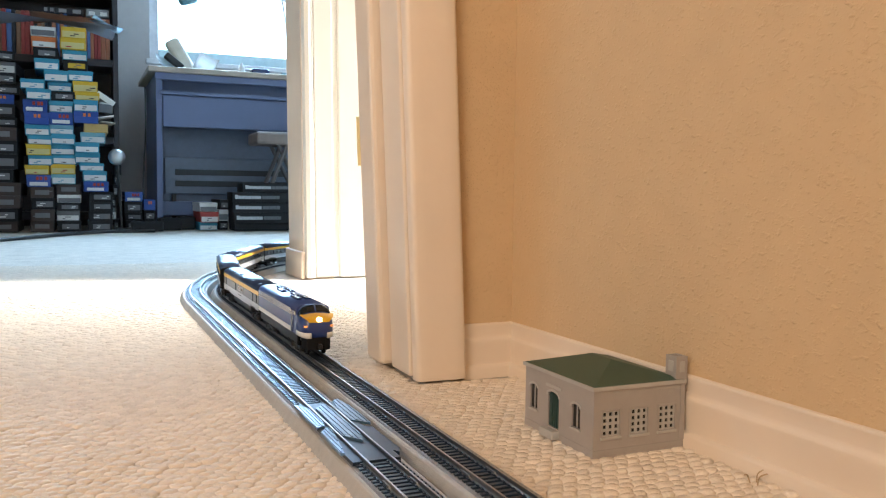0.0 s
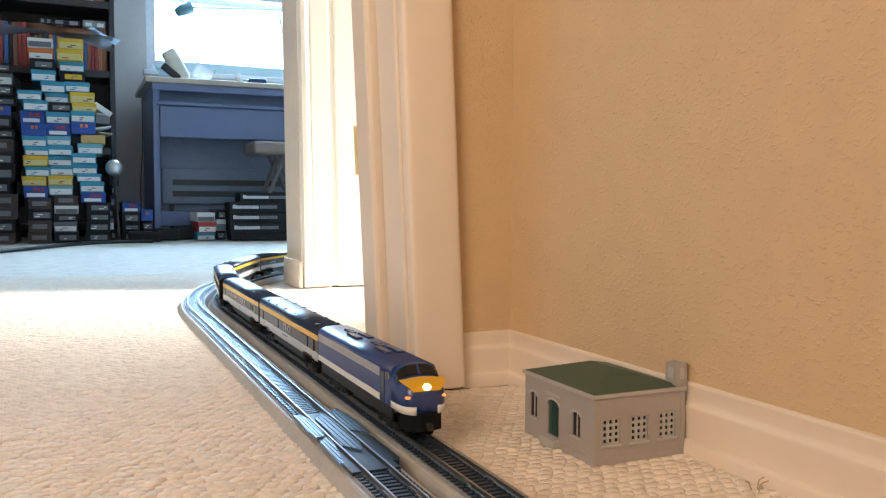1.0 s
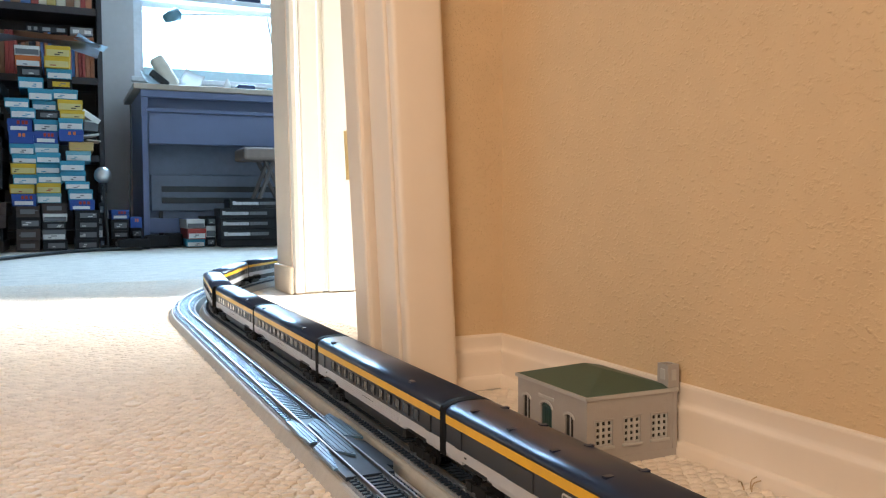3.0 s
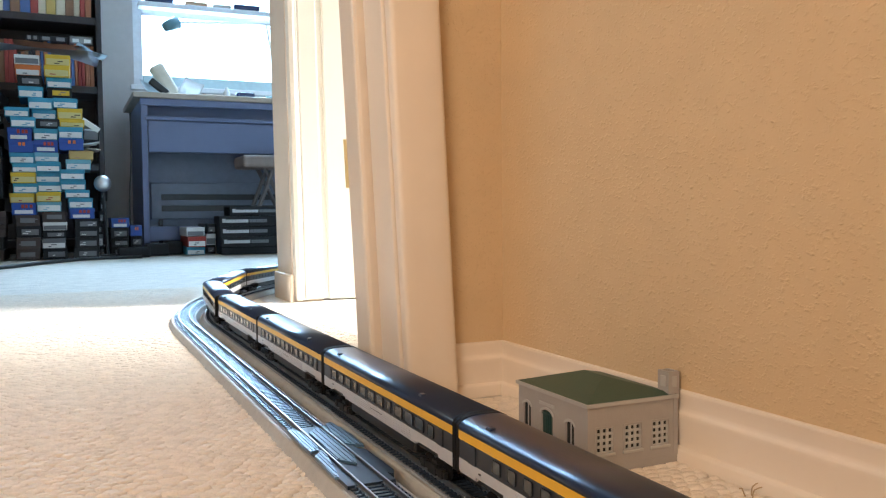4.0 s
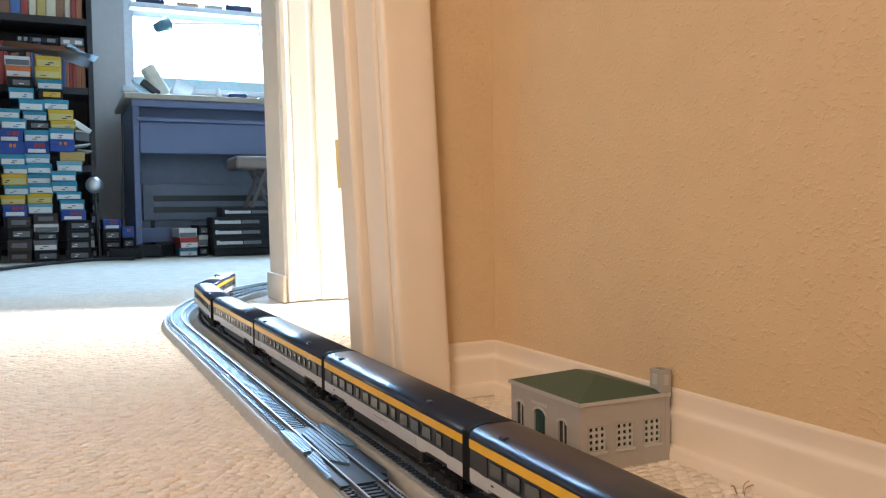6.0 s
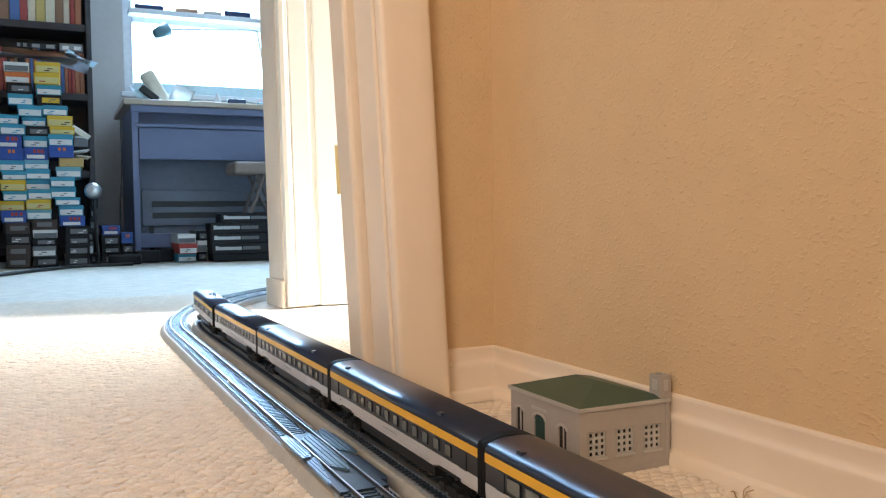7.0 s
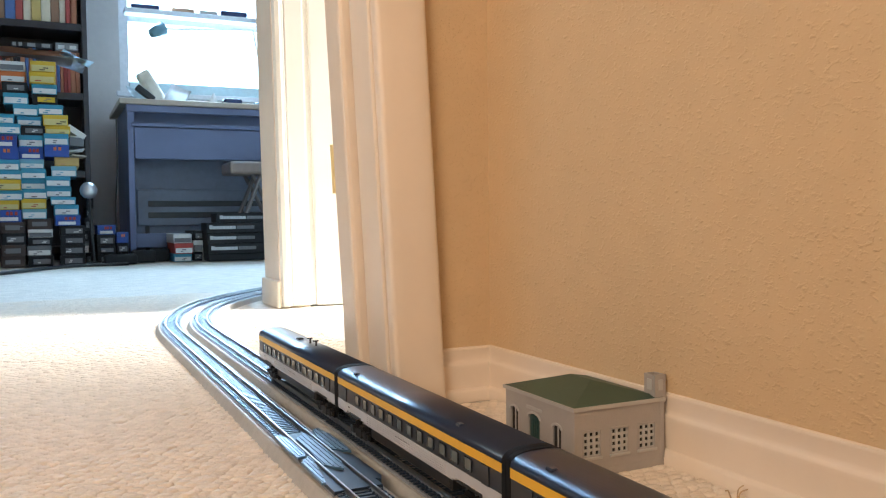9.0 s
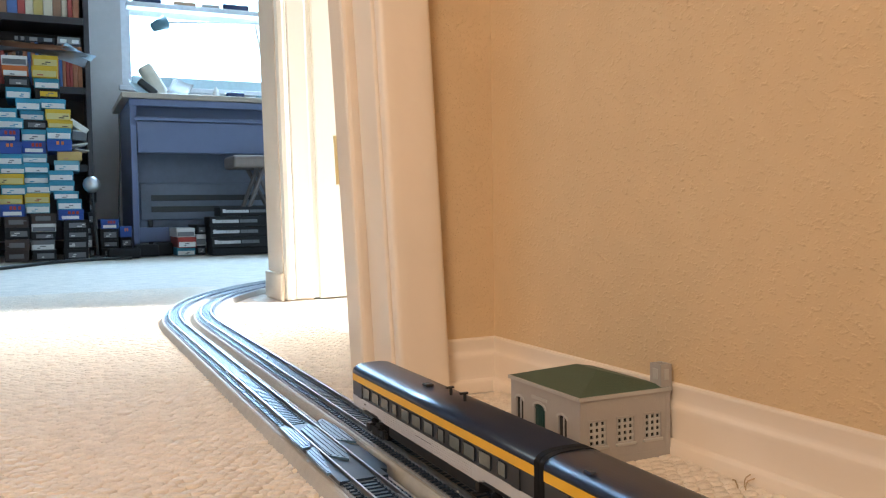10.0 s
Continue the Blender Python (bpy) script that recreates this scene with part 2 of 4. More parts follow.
# baseboards: one moulded profile
BASE = [(0.0, -0.004), (0.0056, -0.004), (0.0056, 0.0068), (0.0050, 0.0082), (0.0030, 0.0092), (0.0016, 0.0100), (0.0014, 0.0125), (0.0018, 0.018), (0.0026, 0.025), (0.0034, 0.031),
        (0.0037, 0.0338), (0.0034, 0.0352), (0.0022, 0.0362), (0.0010, 0.0376), (0.0009, 0.0400), (0.0014, 0.0455), (0.0024, 0.0492), (0.0026, 0.0505), (0.0020, 0.0518), (0.0, 0.0524)]
bm = bmesh.new()
extrude(bm, [(RW - a, b) for a, b in BASE], "y", (-3.0, RY - 0.0002))
for v in bm.verts:
    v.co.x += (RY - v.co.y) * SKEW
structure("baseboard", bm, TRIM, "cream moulded baseboard with ogee profile", "baseboard", True)
bm = bmesh.new()
extrude(bm, [(RY - a, b) for a, b in BASE], "x", (0.3438, RW - 0.0003))
structure("baseboard_return", bm, TRIM, "short cream moulded baseboard beside the door casing", "baseboard", True)
structure("baseboard_stub", rbox(0.4245, 0.4335, 1.786, 1.934, -0.004, 0.056, 0.0035, 3), TRIM, "plain cream baseboard round the end of a wall", "baseboard", True)

# doorway: casing, jamb, stop, far casing; the trim leans a little out of plumb
door_frame = thing("door_frame", pose(0, 0, 0), "cream painted door casing and jamb, slightly out of plumb", "door frame", kind="structure")


def leaning(bm, by=LEAN):
    for v in bm.verts:
        v.co.x -= max(v.co.z, 0) * by
    return bm


def upright(name, x0, x1, y0, y1, z0, r=0.0025, label=""):
    bm = rbox(x0, x1, y0, y1, z0, 2.06, r)
    return part(name, leaning(bm), TRIM, door_frame, label)


bm = bmesh.new()
extrude(bm, [(0.343, RY - 0.0005), (0.343, RY - 0.0115), (0.3418, RY - 0.0135), (0.339, RY - 0.0145), (0.330, RY - 0.0150), (0.316, RY - 0.0147),
             (0.304, RY - 0.0142), (0.2955, RY - 0.0138), (0.2925, RY - 0.0130), (0.2908, RY - 0.0108), (0.2905, RY - 0.0080), (0.2905, RY - 0.0005)], "z", (0.0, 2.07))
softened(part("casing", leaning(bm), TRIM, door_frame, "moulded casing board"))
upright("jamb", 0.2870, 0.334, RY + 0.0002, RY + 0.0520, 0.003, 0.0022)
upright("door_stop", 0.2760, 0.334, RY + 0.0532, RY + 0.0990, 0.005, 0.0045)
upright("jamb_edge", 0.2890, 0.334, RY + 0.0995, RY + 0.112, -0.004, 0.001)
upright("back_casing", 0.2925, 0.345, RY + 0.1125, RY + 0.128, 0.0, 0.001)
hinge = rbox(0.2790, 0.2885, RY + 0.0996, RY + 0.1035, 0.215, 0.262, 0.0012)
cyl(hinge, pose(0.2778, RY + 0.1030, 0.2385), 0.0026, 0.052, 12)
part("hinge", leaning(hinge), BRASS, door_frame, "small brass butt hinge")

# wall stub beyond, with the cased white door in it
bm = bmesh.new()
box(bm, 0.434, 0.50, 1.80, 1.93, -0.05, 2.42)
box(bm, 0.50, 1.22, 1.80, 1.93, 2.05, 2.42)
box(bm, 1.22, 1.899, 1.80, 1.93, -0.05, 2.42)
box(bm, 2.001, 2.30, 1.80, 1.93, -0.05, 2.42)
structure("wall_stub", leaning(bm, 0.016), TRIM, "cream painted wall end past the doorway", "wall")
side_door = thing("side_door", pose(0, 0, 0), "closed white panelled door in a moulded casing", "door", kind="structure")
bm = bmesh.new()
extrude(bm, [(0.4355, 1.7995), (0.4355, 1.786), (0.4375, 1.783), (0.4465, 1.782), (0.4490, 1.784), (0.4515, 1.789), (0.4560, 1.789),
             (0.4580, 1.792), (0.4580, 1.7995)], "z", (0.0, 2.06))
softened(part("casing", leaning(bm, 0.016), DOORW, side_door))
part("jamb", leaning(rbox(0.4584, 0.50, 1.790, 1.93, 0.0, 2.05, 0.003), 0.016), DOORW, side_door)
part("leaf", leaning(rbox(0.513, 1.218, 1.796, 1.848, -0.002, 2.045, 0.004), 0.016), DOORW, side_door)
part("stop_bead", leaning(rbox(0.5003, 0.5127, 1.800, 1.848, 0.0, 2.045, 0.001), 0.016), DOORW, side_door)
for z0, z1 in ((0.22, 0.92), (1.05, 1.86)):
    for x0, x1 in ((0.62, 0.83), (0.89, 1.12)):
        part("panel", rbox(x0, x1, 1.792, 1.7958, z0, z1, 0.0018), DOORW, side_door)

# ---- windows ----


def window(name, x0, x1, z0, z1, label):
    w = thing(name, pose(0, 0, 0), label, "window", kind="structure")
    for a, b, c, d in ((x0, x0 + 0.05, z0, z1), (x1 - 0.05, x1, z0, z1)):
        part("frame_post", rbox(a, b, WY + 0.02, WY + 0.09, c, d, 0.004), FRAME_W, w)
    part("lower_sash", rbox(x0 + 0.051, x1 - 0.051, WY + 0.022, WY + 0.080, z0, z0 + 0.060, 0.004), SASH, w, "pale teal lower sash rail")
    for c, d in ((z1 - 0.05, z1), (1.295, 1.350)):
        part("rail", rbox(x0 + 0.051, x1 - 0.051, WY + 0.022, WY + 0.088, c, d, 0.004), FRAME_W, w)
    part("sill", rbox(x0 - 0.02, x1 + 0.02, WY - 0.035, WY + 0.0, z0 - 0.03, z0 - 0.002, 0.005), FRAME_W, w)
    return w


window("window_1", 0.365, 1.75, 0.905, 2.32, "white framed study window, blown out by daylight")
bm = bmesh.new()
box(bm, -0.6, 2.8, 5.45, 5.46, 0.2, 2.9)
structure("backdrop", bm, GLASS_SKY, "bright white overcast sky outside the window", "sky")

# ---- carpet loops near the camera ----


def loops():
    """Staggered rows of plump wool loops that crowd one another; small pits stay open at their fronts."""
    rng = np.random.default_rng(5)
    xs, ys = [], []
    row, y = 0, 0.28
    step = 0.0104
    while y < 2.3:
        x0 = -0.30 if y < 0.9 else -0.44
        n = int((0.42 - x0) / step)
        x = x0 + (np.arange(n) + 0.5 * (row % 2)) * step + rng.normal(0, 0.0007, n)
        yy = y + rng.normal(0, 0.0006, n) + 0.0016 * np.sin(x * 23 + y * 9)
        keep = (x < RW - 0.006 + (RY - y) * SKEW) & ~((x > 0.146) & (x < 0.236) & (y < 1.36)) & ((y < RY - 0.016) | (x < 0.29) | (y > RY + 0.12)) & ((y < 1.77) | (x < 0.42))
        xs.append(x[keep]), ys.append(yy[keep])
        row, y = row + 1, y + 0.0079
    x, y = np.concatenate(xs), np.concatenate(ys)
    n = len(x)
    seg = 10
    w, d, h = 0.0069 * (1 + rng.normal(0, 0.07, n)), 0.0047 * (1 + rng.normal(0, 0.07, n)), 0.0050 + rng.normal(0, 0.00035, n)
    f = np.clip((y - 1.25) / 0.95, 0, 1)
    tall = h * (1 - 0.68 * f * f * (3 - 2 * f))     # flattened towards the study to keep self-shade off the far carpet
    ang = rng.normal(0.06, 0.12, n)
    V = np.zeros((n, seg * 3 + 1, 3))
    for k, (rad, hz, fwd) in enumerate(((1.0, 0.0, 0.0), (0.95, 0.70, 0.0003), (0.68, 0.96, 0.0006))):
        for j in range(seg):
            t = 2 * math.pi * j / seg
            a, b = math.cos(t) * rad * w, math.sin(t) * rad * d - fwd
            V[:, k * seg + j] = np.stack([x + a * np.cos(ang) - b * np.sin(ang), y + a * np.sin(ang) + b * np.cos(ang), -0.0058 + tall * hz], 1)
    V[:, 3 * seg] = np.stack([x, y - 0.0009, -0.0058 + tall], 1)
    F = []
    for j in range(seg):
        k = (j + 1) % seg
        for r in (0, seg):
            F += [(r + j, r + k, r + seg + k), (r + j, r + seg + k, r + seg + j)]
        F.append((2 * seg + j, 2 * seg + k, 3 * seg))
    F = np.array(F)
    faces = (F[None] + (np.arange(n) * (3 * seg + 1))[:, None, None]).reshape(-1, 3)
    me = bpy.data.meshes.new("carpet_loops")
    me.from_pydata(V.reshape(-1, 3).tolist(), [], faces.tolist())
    me.polygons.foreach_set("use_smooth", [True] * len(me.polygons))
    me.materials.append(LOOP)
    tagged(new("carpet_loops", me), "cream wool loops of the berber carpet", "carpet", kind="stuff")


loops()

# ---- railway tracks ----
Y0, RAD, CX0 = 1.39, 1.05, 0.2165
ARC = radians(75)


def along(u, off=0.0):
    """Point and heading of a track's centre line at u metres; off: metres to the left of the inner track."""
    cx = CX0 + RAD
    if u <= Y0:
        return Vector((CX0 - off, u, 0)), 0.0
    th = min((u - Y0) / RAD, ARC)
    r = RAD + off
    p = Vector((cx - r * math.cos(th), Y0 + r * math.sin(th), 0))
    rest = u - Y0 - RAD * ARC
    if rest > 0:
        p += Vector((math.sin(th), math.cos(th), 0)) * rest
    return p, th


def swept(bm, ring, us, off):
    """A closed ring of (across, z) along the track."""
    rows = []
    for u in us:
        p, th = along(u, off)
        side = Vector((math.cos(th), -math.sin(th), 0))
        rows.append([bm.verts.new(p + side * a + Vector((0, 0, b))) for a, b in ring])
    n = len(ring)
    for lo, hi in zip(rows, rows[1:]):
        for i in range(n):
            bm.faces.new((lo[i], lo[(i + 1) % n], hi[(i + 1) % n], hi[i]))
    bm.faces.new(rows[0][::-1])
    bm.faces.new(rows[-1])


def track(off, label, skip):
    t = thing("railway_track", pose(0, 0, 0), label, "model track", "model railway tracks")
    us = [-2.9, Y0 - 0.01] + [Y0 + RAD * ARC * k / 48 for k in range(49)] + [3.75]
    bm = bmesh.new()
    swept(bm, [(-0.0255, -0.003), (0.0255, -0.003), (0.0205, 0.0066), (0.0192, 0.0076), (-0.0192, 0.0076), (-0.0205, 0.0066)], us, off)
    part("roadbed", bm, BALLAST, t, "grey moulded ballast roadbed")
    bm = bmesh.new()
    swept(bm, [(-0.0178, 0.0070), (0.0178, 0.0070), (0.0165, 0.0086), (-0.0165, 0.0086)], us, off)
    part("ballast", bm, SPECK, t, "speckled grey ballast")
    for s in (-1, 1):
        g = 0.0088 * s
        bm = bmesh.new()
        swept(bm, [(g - 0.0016, 0.0098), (g + 0.0016, 0.0098), (g + 0.0006, 0.0108), (g + 0.00065, 0.0124), (g + 0.00065, 0.0135), (g - 0.00065, 0.0135),
                   (g - 0.00065, 0.0124), (g - 0.0006, 0.0108)], us, off)
        part("rail", bm, RAIL, t, "shiny nickel rail")
    tie = bmesh.new()
    box(tie, -0.0150, 0.0150, -0.0016, 0.0016, 0.0080, 0.0099)
    for s in (-1, 1):
        for d in (-0.0026, 0.0026):
            box(tie, 0.0088 * s + d - 0.0007, 0.0088 * s + d + 0.0007, -0.0012, 0.0012, 0.0098, 0.0108)
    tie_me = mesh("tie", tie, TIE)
    rest = bmesh.new()
    step, n = 0.0062, 0
    u = -1.2
    while u < 3.7:
        if not (skip and skip[0] < u < skip[1]):
            p, th = along(u, off)
            m = Matrix.Translation(p) @ Matrix.Rotation(-th, 4, "Z")
            if 0.36 < u < 2.2:
                ob = new("tie", tie_me)
                ob.parent, ob.matrix_local = t, m
                n += 1
            else:
                c = [m @ Vector(q) for q in ((-0.015, -0.0016, 0.008), (0.015, -0.0016, 0.008), (0.015, 0.0016, 0.008), (-0.015, 0.0016, 0.008),
                                             (-0.015, -0.0016, 0.0099), (0.015, -0.0016, 0.0099), (0.015, 0.0016, 0.0099), (-0.015, 0.0016, 0.0099))]
                quads(rest, c, [(4, 5, 6, 7), (0, 1, 5, 4), (1, 2, 6, 5), (2, 3, 7, 6), (3, 0, 4, 7)])
        u += step
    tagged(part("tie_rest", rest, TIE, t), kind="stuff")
    for u in (0.955, 0.50, 1.40):
        for s in (-1, 1):
            p, th = along(u, off)
            bm = bmesh.new()
            box(bm, p.x + 0.0088 * s - 0.0019, p.x + 0.0088 * s + 0.0019, u - 0.006, u + 0.006, 0.0094, 0.0118)
            part("rail_joiner", bm, STEEL, t)
    return t


inner = track(0.0, "grey roadbed model railway track laid on carpet", None)
outer = track(0.052, "second model railway track with a black rerailer section", (0.545, 0.700))


def rerailer(t):
    cx = CX0 - 0.052

    def slab(pts, z0, z1, slope=0.0, ribs=4):
        """A thin plate, its upper face ribbed lengthwise; slope lowers its outer, left edge."""
        xs, ys = [p[0] for p in pts], [p[1] for p in pts]
        mid = (min(xs) + max(xs)) / 2
        lift = lambda x: slope * (x - mid)
        bm = bmesh.new()
        extrude(bm, [(cx + x, y) for x, y in pts], "z", (z0, z1))
        for v in bm.verts:
            v.co.z += lift(v.co.x - cx)
        ob = part("plate", bm, PLATE, t, "ribbed black plastic rerailer plate, window sheen in its blue colour")
        for k in range(ribs):
            x = min(xs) + (max(xs) - min(xs)) * (k + 0.5) / ribs
            hits = []
            for (xa, ya), (xb, yb) in zip(pts, pts[1:] + pts[:1]):
                if (xa - x) * (xb - x) < 0:
                    hits.append(ya + (yb - ya) * (x - xa) / (xb - xa))
            bm = bmesh.new()
            z = z1 + lift(x)
            box(bm, cx + x - 0.0005, cx + x + 0.0005, min(hits) + 0.002, max(hits) - 0.002, z - 0.0003, z + 0.0005)
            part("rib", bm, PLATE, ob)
    slab([(-0.0185, 0.694), (-0.0105, 0.679), (-0.0102, 0.634), (-0.0125, 0.6265), (-0.0180, 0.626), (-0.0195, 0.646)], 0.0112, 0.0130, 0.075)
    slab([(-0.0105, 0.6235), (-0.0102, 0.612), (-0.0170, 0.561), (-0.0195, 0.562), (-0.0190, 0.613)], 0.0112, 0.0130, 0.085)
    # middle and right plates tilt left to mirror the window; the tilt is added
    slab([(0.0045, 0.690), (-0.0050, 0.678), (-0.0066, 0.600), (0.0030, 0.584), (0.0066, 0.600), (0.0068, 0.675)], 0.0114, 0.0130, 0.045)
    slab([(0.0205, 0.704), (0.0150, 0.700), (0.0106, 0.665), (0.0108, 0.640), (0.0225, 0.625), (0.0235, 0.660)], 0.0106, 0.0124, 0.06)
    bm = bmesh.new()
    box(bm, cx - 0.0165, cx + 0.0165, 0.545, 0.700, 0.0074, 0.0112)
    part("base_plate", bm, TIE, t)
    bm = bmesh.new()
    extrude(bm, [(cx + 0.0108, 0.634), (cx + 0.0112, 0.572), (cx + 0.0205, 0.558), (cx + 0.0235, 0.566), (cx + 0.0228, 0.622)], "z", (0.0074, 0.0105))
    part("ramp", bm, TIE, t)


rerailer(outer)

# ---- the train ----
DARKGLASS = mat("dark_cab_glass", (0.006, 0.007, 0.009), 0.12, spec=0.4)
PITCH, CAR = 0.282, 0.2732
G_ROWS = [(0.0, 1.101), (0.5, 0.954), (1.0, 0.809), (1.5, 0.666), (2.0, 0.521), (2.5, 0.376), (3.0, 0.226), (3.5, 0.076), (4.0, -0.073), (4.5, -0.219),
          (5.0, -0.364), (5.5, -0.511), (6.0, -0.661), (6.5, -0.812), (7.0, -0.962), (7.5, -1.112), (8.0, -1.261), (8.5, -1.410), (9.0, -1.560),
          (9.5, -1.713), (10.0, -1.868)]


def hull(bm, ring, y0, y1):
    extrude(bm, ring, "y", (y0, y1))


def truck(parent, y, z=0.0, wheel_r=0.0055, base=0.014, axles=2):
    """Bogie with side frames and wheels, at y along its car."""
    bm = bmesh.new()
    for s in (-1, 1):
        x = 0.0128 * s
        box(bm, x - 0.0012, x + 0.0012, y - base - 0.006, y + base + 0.006, 0.0165, 0.0205)
        box(bm, x - 0.0016, x + 0.0016, y - 0.006, y + 0.006, 0.0150, 0.0215)
        for k in range(axles):
            a = y - base + 2 * base * k / (axles - 1)
            box(bm, x - 0.0017, x + 0.0017, a - 0.0028, a + 0.0028, 0.0158, 0.0215)
    box(bm, -0.012, 0.012, y - 0.004, y + 0.004, 0.0175, 0.0235)
    t = part("truck", bm, BLACK, parent, "black moulded bogie")
    for k in range(axles):
        a = y - base + 2 * base * k / (axles - 1)
        bm = bmesh.new()
        for s in (-1, 1):
            cyl(bm, pose(0.0088 * s, a, 0.0135 + wheel_r, 0, 90), wheel_r, 0.0024, 16)
        cyl(bm, pose(0, a, 0.0135 + wheel_r, 0, 90), 0.0012, 0.018, 8)
        part("wheelset", bm, RUBBER, t, "steel wheels on an axle")


def roof_ring(w, z0, z1, crown, n=24):
    """Upper part of a car: sides to z0, a tight shoulder, then a low crown."""
    pts = []
    for k in range(n + 1):
        a = math.pi * k / n
        c, s = math.cos(a), math.sin(a)
        pts.append((w * math.copysign(abs(c) ** 0.72, c), z1 + (crown - z1) * abs(s) ** 0.95))
    return [(w, z0)] + pts + [(-w, z0)]


def add_windows(car, panes, z0, z1, material, y_list):
    for s in (-1, 1):
        for y, w in y_list:
            bm = bmesh.new()
            x = 0.01755 * s
            box(bm, x - 0.0004, x + 0.0004, y - w / 2, y + w / 2, z0, z1)
            part("window_pane", bm, material, car)
            bm = bmesh.new()
            for a, b, c, d in ((y - w / 2 - 0.0006, y - w / 2, z0, z1), (y + w / 2, y + w / 2 + 0.0006, z0, z1), (y - w / 2, y + w / 2, z1, z1 + 0.0006), (y - w / 2, y + w / 2, z0 - 0.0006, z0)):
                box(bm, x - 0.0007, x + 0.0007, a, b, c, d)
            part("window_frame", bm, panes, car)


def reshape(car, heights, lengths):
    """Bring a built car to its true heights and lengths; wheels stay round."""
    for p in car.children_recursive:
        if p.type != "MESH" or p.name.startswith("wheelset"):
            continue
        for v in p.data.vertices:
            v.co.z = float(np.interp(v.co.z, heights[0], heights[1]))
            v.co.y = float(np.interp(v.co.y, lengths[0], lengths[1]))


def coach(name, label, style, last=False):
    """A streamlined car; its origin lies on the carpet below its middle, nose towards -y."""
    c = thing(name, pose(0, 0, 0), label, "train car", "cars of the model train")
    h = CAR / 2
    rng = random.Random(style * 7 + 1)
    W = 0.0175
    # fluted silver lower side with cut-outs for the bogies
    bm = bmesh.new()
    hull(bm, [(-W, 0.0345), (W, 0.0345), (W, 0.0440), (-W, 0.0440)], -h, h)
    hull(bm, [(-W + 0.0003, 0.0305), (W - 0.0003, 0.0305), (W, 0.0345), (-W, 0.0345)], -h + 0.060, h - 0.060)
    for e in (-1, 1):
        hull(bm, [(-W + 0.0003, 0.0312), (W - 0.0003, 0.0312), (W, 0.0345), (-W, 0.0345)], *sorted((e * h, e * (h - 0.022))))
        for s in (-1, 1):
            ys = sorted((e * (h - 0.060), e * (h - 0.055)))
            hull(bm, [(s * (W - 0.002), 0.0326), (s * W, 0.0326), (s * W, 0.0345), (s * (W - 0.002), 0.0345)], *ys)
    body = part("lower_side", bm, SILVER, c, "silver painted lower body side")
    if style:
        for s in (-1, 1):
            for k in range(5):
                bm = bmesh.new()
                z = 0.0330 + k * 0.0022
                box(bm, s * W - 0.0005, s * W + 0.0005, -h + 0.068, h - 0.068, z, z + 0.0011)
                part("flute", bm, SILVER, body)
    bm = bmesh.new()
    hull(bm, [(-W + 0.0002, 0.0440), (W - 0.0002, 0.0440), (W - 0.0002, 0.0560), (-W + 0.0002, 0.0560)], -h, h)
    part("window_band", bm, BAND, c, "dark grey window band")
    bm = bmesh.new()
    hull(bm, [(-W - 0.0001, 0.0560), (W + 0.0001, 0.0560), (W + 0.0001, 0.0616), (-W - 0.0001, 0.0616)], -h, h)
    part("stripe", bm, YELLOW, c, "yellow letterboard stripe")
    bm = bmesh.new()
    hull(bm, roof_ring(W, 0.0616, 0.0628, 0.0690), -h, h)
    part("roof", bm, ROOF, c, "glossy dark navy roof, window sheen in its colour", smooth="side")
    # a line of letters along the stripe and on the silver side
    for s in (-1, 1):
        for y, w, z, mt in ((0.0, 0.026, 0.0395, BAND), (0.112, 0.008, 0.0395, BAND)):
            bm = bmesh.new()
            for k in range(int(w / 0.0042)):
                yy = y - w / 2 + k * 0.0042
                box(bm, s * (W + 0.0001) - 0.0003, s * (W + 0.0001) + 0.0003, yy, yy + 0.0024 + 0.0008 * (k % 2), z - 0.0007, z + 0.0007)
            part("lettering", bm, mt, c)
    # windows by type
    if style == 0:      # baggage and mail car
        ys = [(-0.020, 0.008), (0.0, 0.008)]
        for s in (-1, 1):
            for y in (-0.085, 0.045):
                bm = rbox(s * W - 0.0006, s * W + 0.0006, y - 0.013, y + 0.013, 0.0440, 0.0555, 0.0004, 1)
                part("cargo_door", bm, BAND, c, "dark sliding cargo door")
        add_windows(c, SILVER, 0.0485, 0.0535, PANE_L, ys)
    elif style in (1, 3):
        add_windows(c, BAND, 0.0470, 0.0538, PANE_L if style == 3 else PANE, [(-0.098 + 0.0170 * k, 0.0080) for k in range(12)])
    else:
        add_windows(c, BAND, 0.0465, 0.0540, PANE if style == 2 else PANE_L, [(-0.104 + 0.0190 * k, 0.0135 if k % 4 else 0.008) for k in range(12)])
    for s in (-1, 1):
        for e in (-1, 1):
            bm = bmesh.new()
            box(bm, s * W - 0.0006, s * W + 0.0006, e * (h - 0.018) - 0.0042, e * (h - 0.018) + 0.0042, 0.0441, 0.0555)
            part("vestibule_door", bm, BAND, c, "dark vestibule door")
    bm = rbox(-0.0145, 0.0145, -h + 0.068, h - 0.068, 0.0205, 0.0300, 0.0015, 1)
    part("underframe", bm, BLACK, c, "black underfloor equipment")
    bm = bmesh.new()
    box(bm, -0.0150, 0.0150, -h + 0.004, h - 0.004, 0.0290, 0.0316)
    part("floor_pan", bm, BLACK, c)
    if style == 0:
        for k in range(6):
            for s in (-1, 1):
                bm = bmesh.new()
                extrude(bm, [(s * 0.0100 - 0.0020, 0.0660), (s * 0.0100 + 0.0020, 0.0660), (s * 0.0100 + 0.0024, 0.0690), (s * 0.0100 - 0.0024, 0.0690)], "y", (-0.110 + k * 0.044, -0.1070 + k * 0.044))
